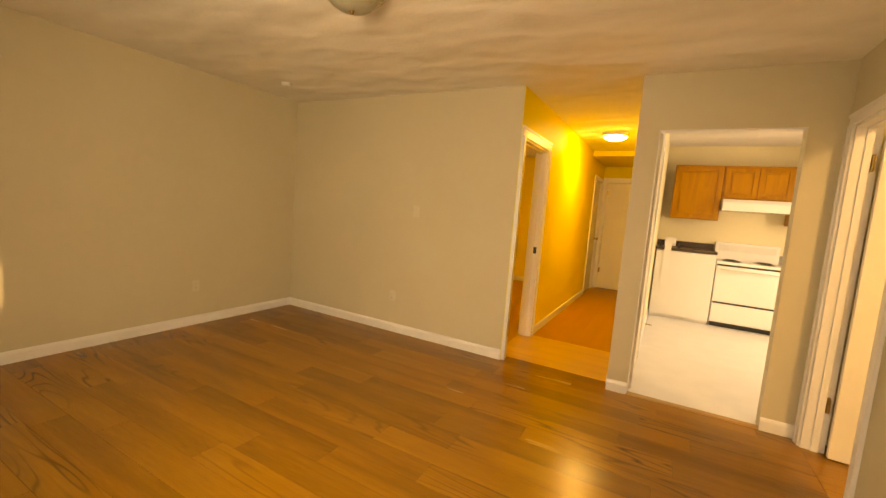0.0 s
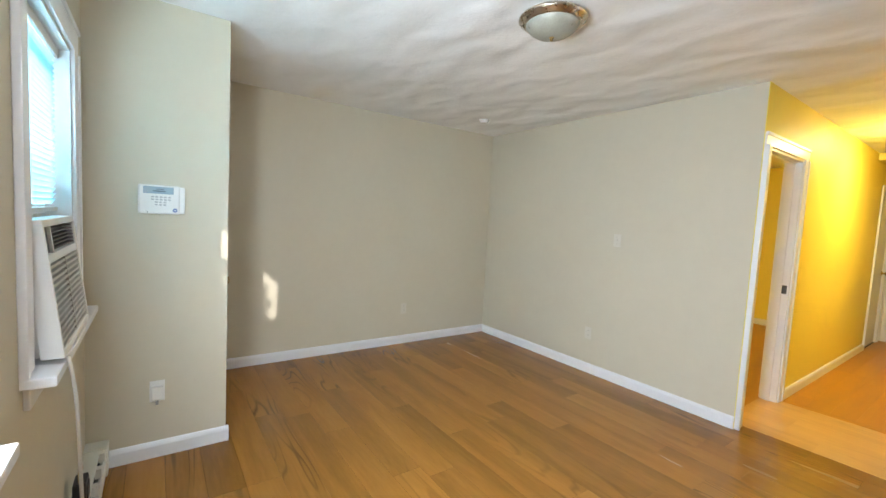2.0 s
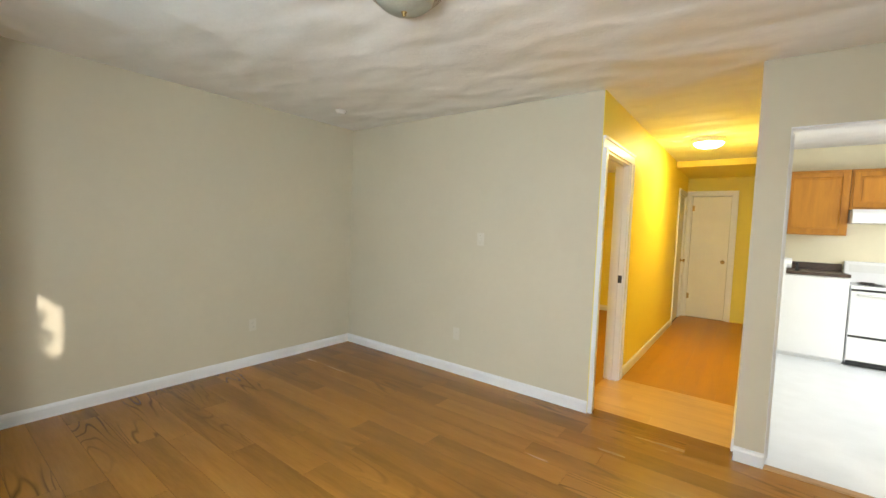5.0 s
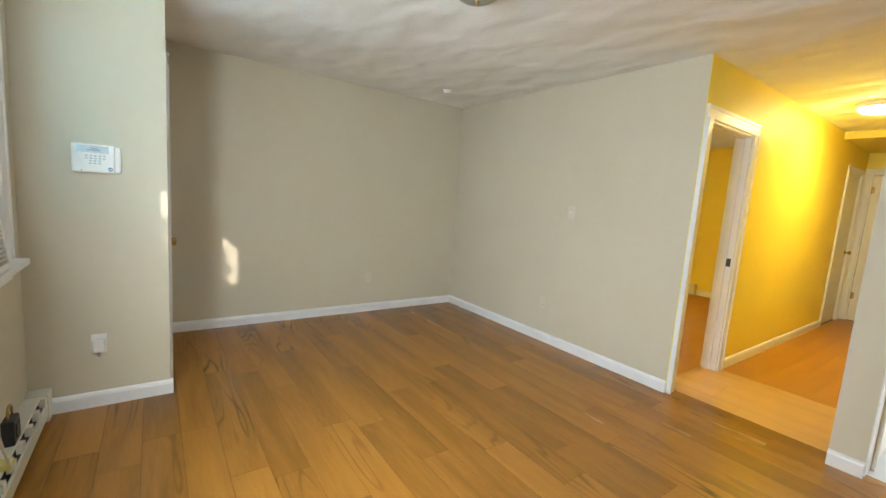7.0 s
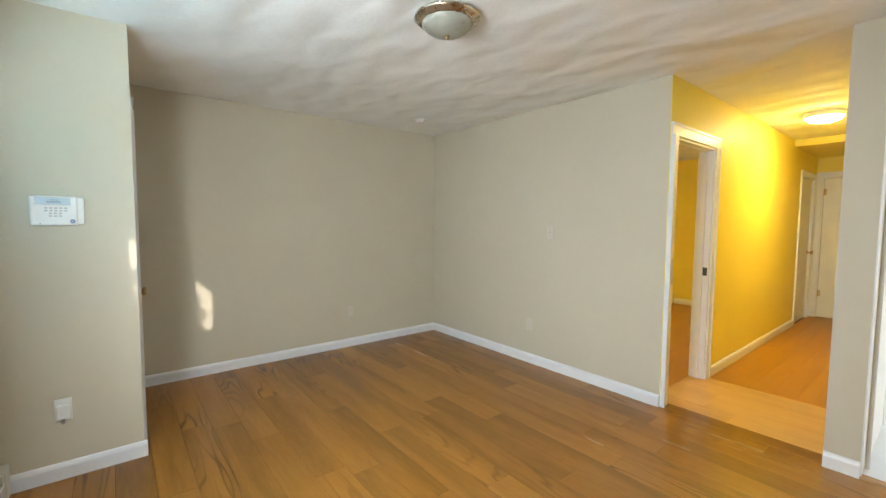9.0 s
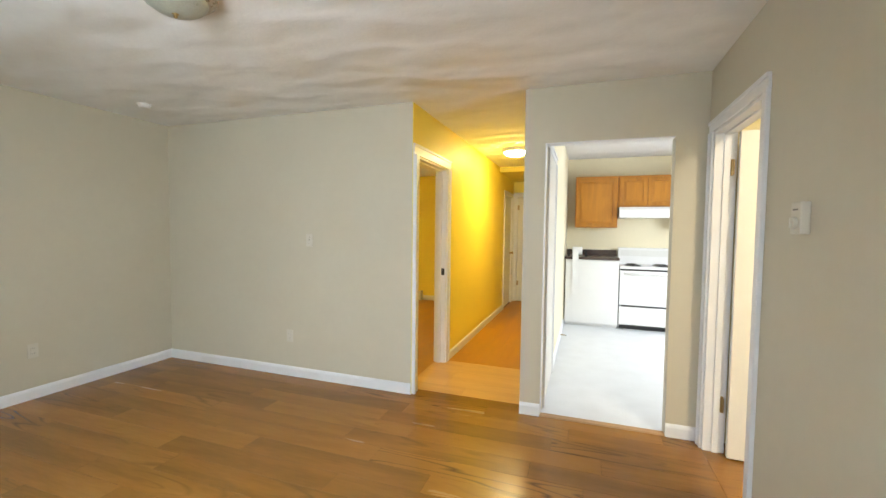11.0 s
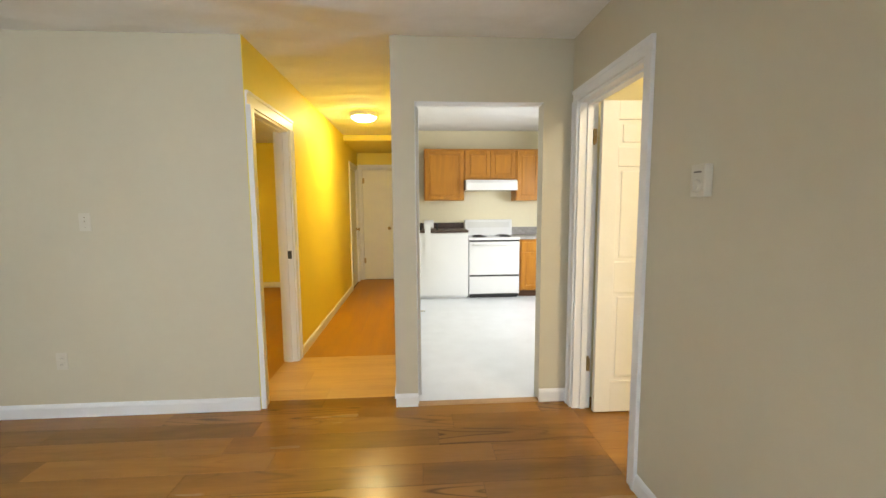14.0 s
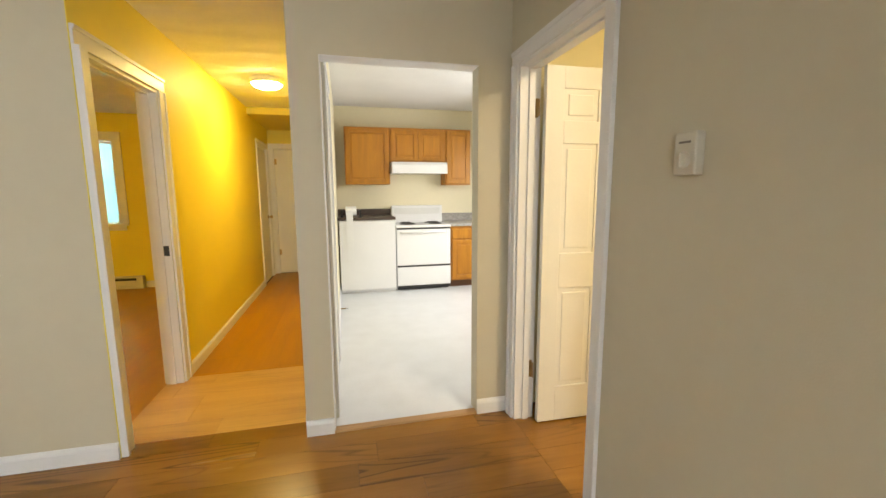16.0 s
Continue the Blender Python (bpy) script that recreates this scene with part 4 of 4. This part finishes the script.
PAPER = mat("paper_towel", (0.80, 0.80, 0.80), 0.9, vary=0.03, bump=0.3, bscale=80)
pt = thing("paper_towel_holder", "white paper towel roll on a dark holder with sheet hanging", "paper towels", at=(0.64, 8.15, 1.022))
roll = lathe([(0.018, 0.0), (0.060, 0.0), (0.062, 0.006), (0.062, 0.134), (0.060, 0.14), (0.018, 0.14), (0.018, 0.0)], 36)
piece("roll", moved(roll, Matrix.Translation((0.565, 8.15, 1.105)) @ Matrix.Rotation(radians(90), 4, 'Y')), PAPER, pt, smooth=True)
sheet = on(local((0.572, 8.058, 0), (1, 0, 0), (0, -1, 0)), profile_bar(0.085, [(0.0, 0.47), (0.003, 0.62), (0.0, 0.80), (0.004, 0.95), (0.0, 1.09), (0.002, 1.09), (0.006, 0.95), (0.002, 0.80), (0.005, 0.62), (0.002, 0.47)]))
piece("hanging_sheet", sheet, PAPER, pt)
piece("rod", tube([(0.515, 8.15, 1.105), (0.755, 8.15, 1.105)], 0.009), BLACK, pt)
for x in (0.515, 0.755):
    piece("end_bracket", boxes((x - 0.014, 8.125, 1.0225, x + 0.014, 8.175, 1.125), bevel=0.008), BLACK, pt)

rb = thing("base_cabinet", "honey oak base cabinet with a drawer and a door", "kitchen cabinet", at=(2.4, 8.4, 0))
piece("body", boxes((1.992, 8.12, 0.10, 2.75, KB, 0.875), bevel=0.002), OAK, rb)
piece("toe_kick", boxes((1.997, 8.18, 0.0, 2.75, KB, 0.10)), mat("toe_dark", (0.12, 0.05, 0.02), 0.6), rb, "dark recessed toe kick")
panel_door(rb, "door", 2.012, 0.125, 2.50, 0.68, 8.12)
piece("drawer_front", boxes((2.012, 8.101, 0.70, 2.50, 8.12, 0.83), bevel=0.005), OAK, rb)
gt = thing("countertop", "grey laminate counter with upstand beside the stove", "countertop", at=(2.4, 8.4, 0.876))
piece("slab", boxes((1.986, 8.08, 0.876, 3.17, KB, 0.914), bevel=0.005), GREYTOP, gt)
piece("upstand", boxes((1.986, KB - 0.022, 0.914, 3.17, KB, 1.03), bevel=0.004), GREYTOP, gt)
rb2 = thing("base_cabinet", "honey oak base cabinet next to the kitchen corner", "kitchen cabinet", at=(2.95, 8.4, 0))
piece("body", boxes((2.752, 8.14, 0.0, 3.17, KB, 0.875), bevel=0.002), OAK, rb2)

# ---- outdoors: ground, with unseen houses and a tree added to block light ----
structure("ground", boxes((-400, -400, -0.9, 400, 400, -0.7)), mat("grass_ground", (0.10, 0.13, 0.05), 0.9, vary=0.3, scale=0.5), "grassy ground outside the windows", "ground")
# unseen house, added to cut off the sky low over the yard
house = thing("house", "unseen pale sided house added to block the low sky", "house", at=(-6, -10, -0.7))
piece("wall", boxes((-22, -16, -0.7, 7, -9, 3.4)), SIDING, house)
rbm = bmesh.new()
for x in (-22.4, 7.4):
    for y, z in ((-16.4, 3.4), (-8.6, 3.4), (-12.5, 5.2)):
        rbm.verts.new((x, y, z))
rbm.verts.ensure_lookup_table()
for f in ((0, 1, 2), (3, 5, 4), (0, 3, 4, 1), (1, 4, 5, 2), (2, 5, 3, 0)):
    rbm.faces.new([rbm.verts[i] for i in f])
piece("roof", rbm, mat("roof_shingle", (0.12, 0.11, 0.10), 0.8), house, "dark shingle roof")
for i in range(6):
    wdw = piece("window", boxes((-20 + i * 4.4, -9.04, 0.6, -18.9 + i * 4.4, -8.97, 2.1), bevel=0.01), mat("dark_pane", (0.05, 0.06, 0.07), 0.1), house)

# house out of view, added only to shade the kitchen window
house = thing("house", "unseen house block added to keep sun off the kitchen", "house", at=(10, 8, -0.7))
piece("wall", boxes((7, 3.5, -0.7, 14, 15, 5.6)), SIDING, house)
piece("roof", boxes((6.8, 3.3, 5.6, 14.2, 15.2, 5.9), bevel=0.05), mat("flat_roof", (0.15, 0.14, 0.13), 0.8), house)

# unseen tree, added to trim the sun to a small wall patch
tree = thing("tree", "unseen leafy tree added to shape the sun patch", "tree", at=(1.5, 0.1, -0.7))
piece("trunk", tube([(1.5, 0.05, -0.7), (1.52, 0.05, 0.2), (1.47, 0.0, 0.9), (1.55, 0.05, 1.7)], 0.045), mat("bark", (0.10, 0.07, 0.05), 0.9, bump=0.5), tree, smooth=True)
rng = random.Random(4)
bm = bmesh.new()
for i in range(3600):
    while True:
        p = Vector((rng.uniform(-1, 1), rng.uniform(-1, 1), rng.uniform(-1, 1)))
        if p.length < 1:
            break
    c = Vector((1.45 + p.x * 0.85, 0.12 + p.y * 0.62, 1.45 + p.z * 1.1))
    # crown top cut so only a narrow band of sun passes
    if c.y > 0.86 or c.z > (2.01 if c.y > 0.44 else 2.45) + 0.03 * math.sin(c.x * 9):
        continue
    q = Euler((rng.uniform(0, 6), rng.uniform(0, 6), rng.uniform(0, 6))).to_matrix()
    s = rng.uniform(0.05, 0.09)
    bm.faces.new([bm.verts.new(c + q @ Vector(v)) for v in ((-s, 0, 0), (0, -s * 0.45, 0), (s, 0, 0), (0, s * 0.45, 0.01))])
piece("crown", bm, mat("leaf", (0.06, 0.11, 0.03), 0.6, vary=0.3, scale=8), tree)

# ---- floors, board by board ----
MESHES = {}


def boards(parent, x0, y0, x1, y1, w, length, along, seed, material):
    """Boards in staggered rows over a rectangle; alike boards share a mesh."""
    rng = random.Random(seed)
    lo, hi, a, b = (y0, y1, x0, x1) if along == 'X' else (x0, x1, y0, y1)
    row = lo
    while row < hi - 0.01:
        rw = round(min(w, hi - row), 3)
        u = a - round(rng.uniform(0.1, length - 0.1), 1)
        while u < b - 0.01:
            s, e = max(u, a), min(u + length, b)
            ln = round(e - s, 3)
            if ln > 0.015:
                key = (along, ln, rw, material.name)
                if key not in MESHES:
                    g = 0.0002
                    bm = bmesh.new()
                    hx, hy = (ln / 2 - g, rw / 2 - g) if along == 'X' else (rw / 2 - g, ln / 2 - g)
                    top = [bm.verts.new((sx * (hx - 0.0005), sy * (hy - 0.0005), 0)) for sx, sy in ((-1, -1), (1, -1), (1, 1), (-1, 1))]
                    rim = [bm.verts.new((sx * hx, sy * hy, -0.0008)) for sx, sy in ((-1, -1), (1, -1), (1, 1), (-1, 1))]
                    low = [bm.verts.new((v.co.x, v.co.y, -0.012)) for v in rim]
                    bm.faces.new(top)
                    for k in range(4):
                        bm.faces.new((rim[k], rim[(k + 1) % 4], top[(k + 1) % 4], top[k])).material_index = 1
                        bm.faces.new((low[k], low[(k + 1) % 4], rim[(k + 1) % 4], rim[k]))
                    me = bpy.data.meshes.new("board")
                    bm.to_mesh(me)
                    bm.free()
                    me.materials.append(material)
                    me.materials.append(JOINT if material is PLANK else material)
                    MESHES[key] = me
                ob = new("board", MESHES[key])
                ob.parent = parent
                ob.location = ((s + e) / 2, row + rw / 2, 0) if along == 'X' else (row + rw / 2, (s + e) / 2, 0)
            u += length
        row += w


fl = thing("floor_boards", "warm oak laminate boards of the living room", "floor", kind="structure")
boards(fl, XL, YW, XR, 4.86, 0.168, 1.22, 'X', 3, PLANK)
boards(fl, HX0 - 0.115, 4.86, HX1, 4.99, 0.13, 1.22, 'X', 5, PLANK)
# boards in a lighter tone across the hall mouth
boards(fl, HX0 - 0.115, 4.99, HX1, 5.85, 0.172, 1.22, 'X', 5, PALE)
boards(fl, XR, 2.4, 3.2, 4.86, 0.168, 1.22, 'X', 8, PLANK)
fl = thing("floor_hall", "orange-brown laminate boards of the hall", "floor", kind="structure")
boards(fl, HX0, 5.85, HX1, HE, 0.152, 1.3, 'Y', 6, HALLF)
structure("floor_bedroom", boxes((BX, 4.97, -0.012, HX0 - 0.115, BE, 0)), HALLF, "orange-brown laminate bedroom floor", "floor")
structure("floor_kitchen", boxes((KO[0], 4.86, -0.012, KO[1], 4.95, 0.0), (0.455, 4.95, -0.012, 3.2, KB, 0.0)), VINYL, "white vinyl kitchen floor", "floor")
structure("trim_hall", on(local((HX0, 5.85, 0), (1, 0, 0), (0, 1, 0)), profile_bar(HX1 - HX0, [(-0.018, 0.0005), (-0.012, 0.004), (0.012, 0.004), (0.018, 0.0005)])), HALLF, "brown transition strip across the hall floor", "threshold")
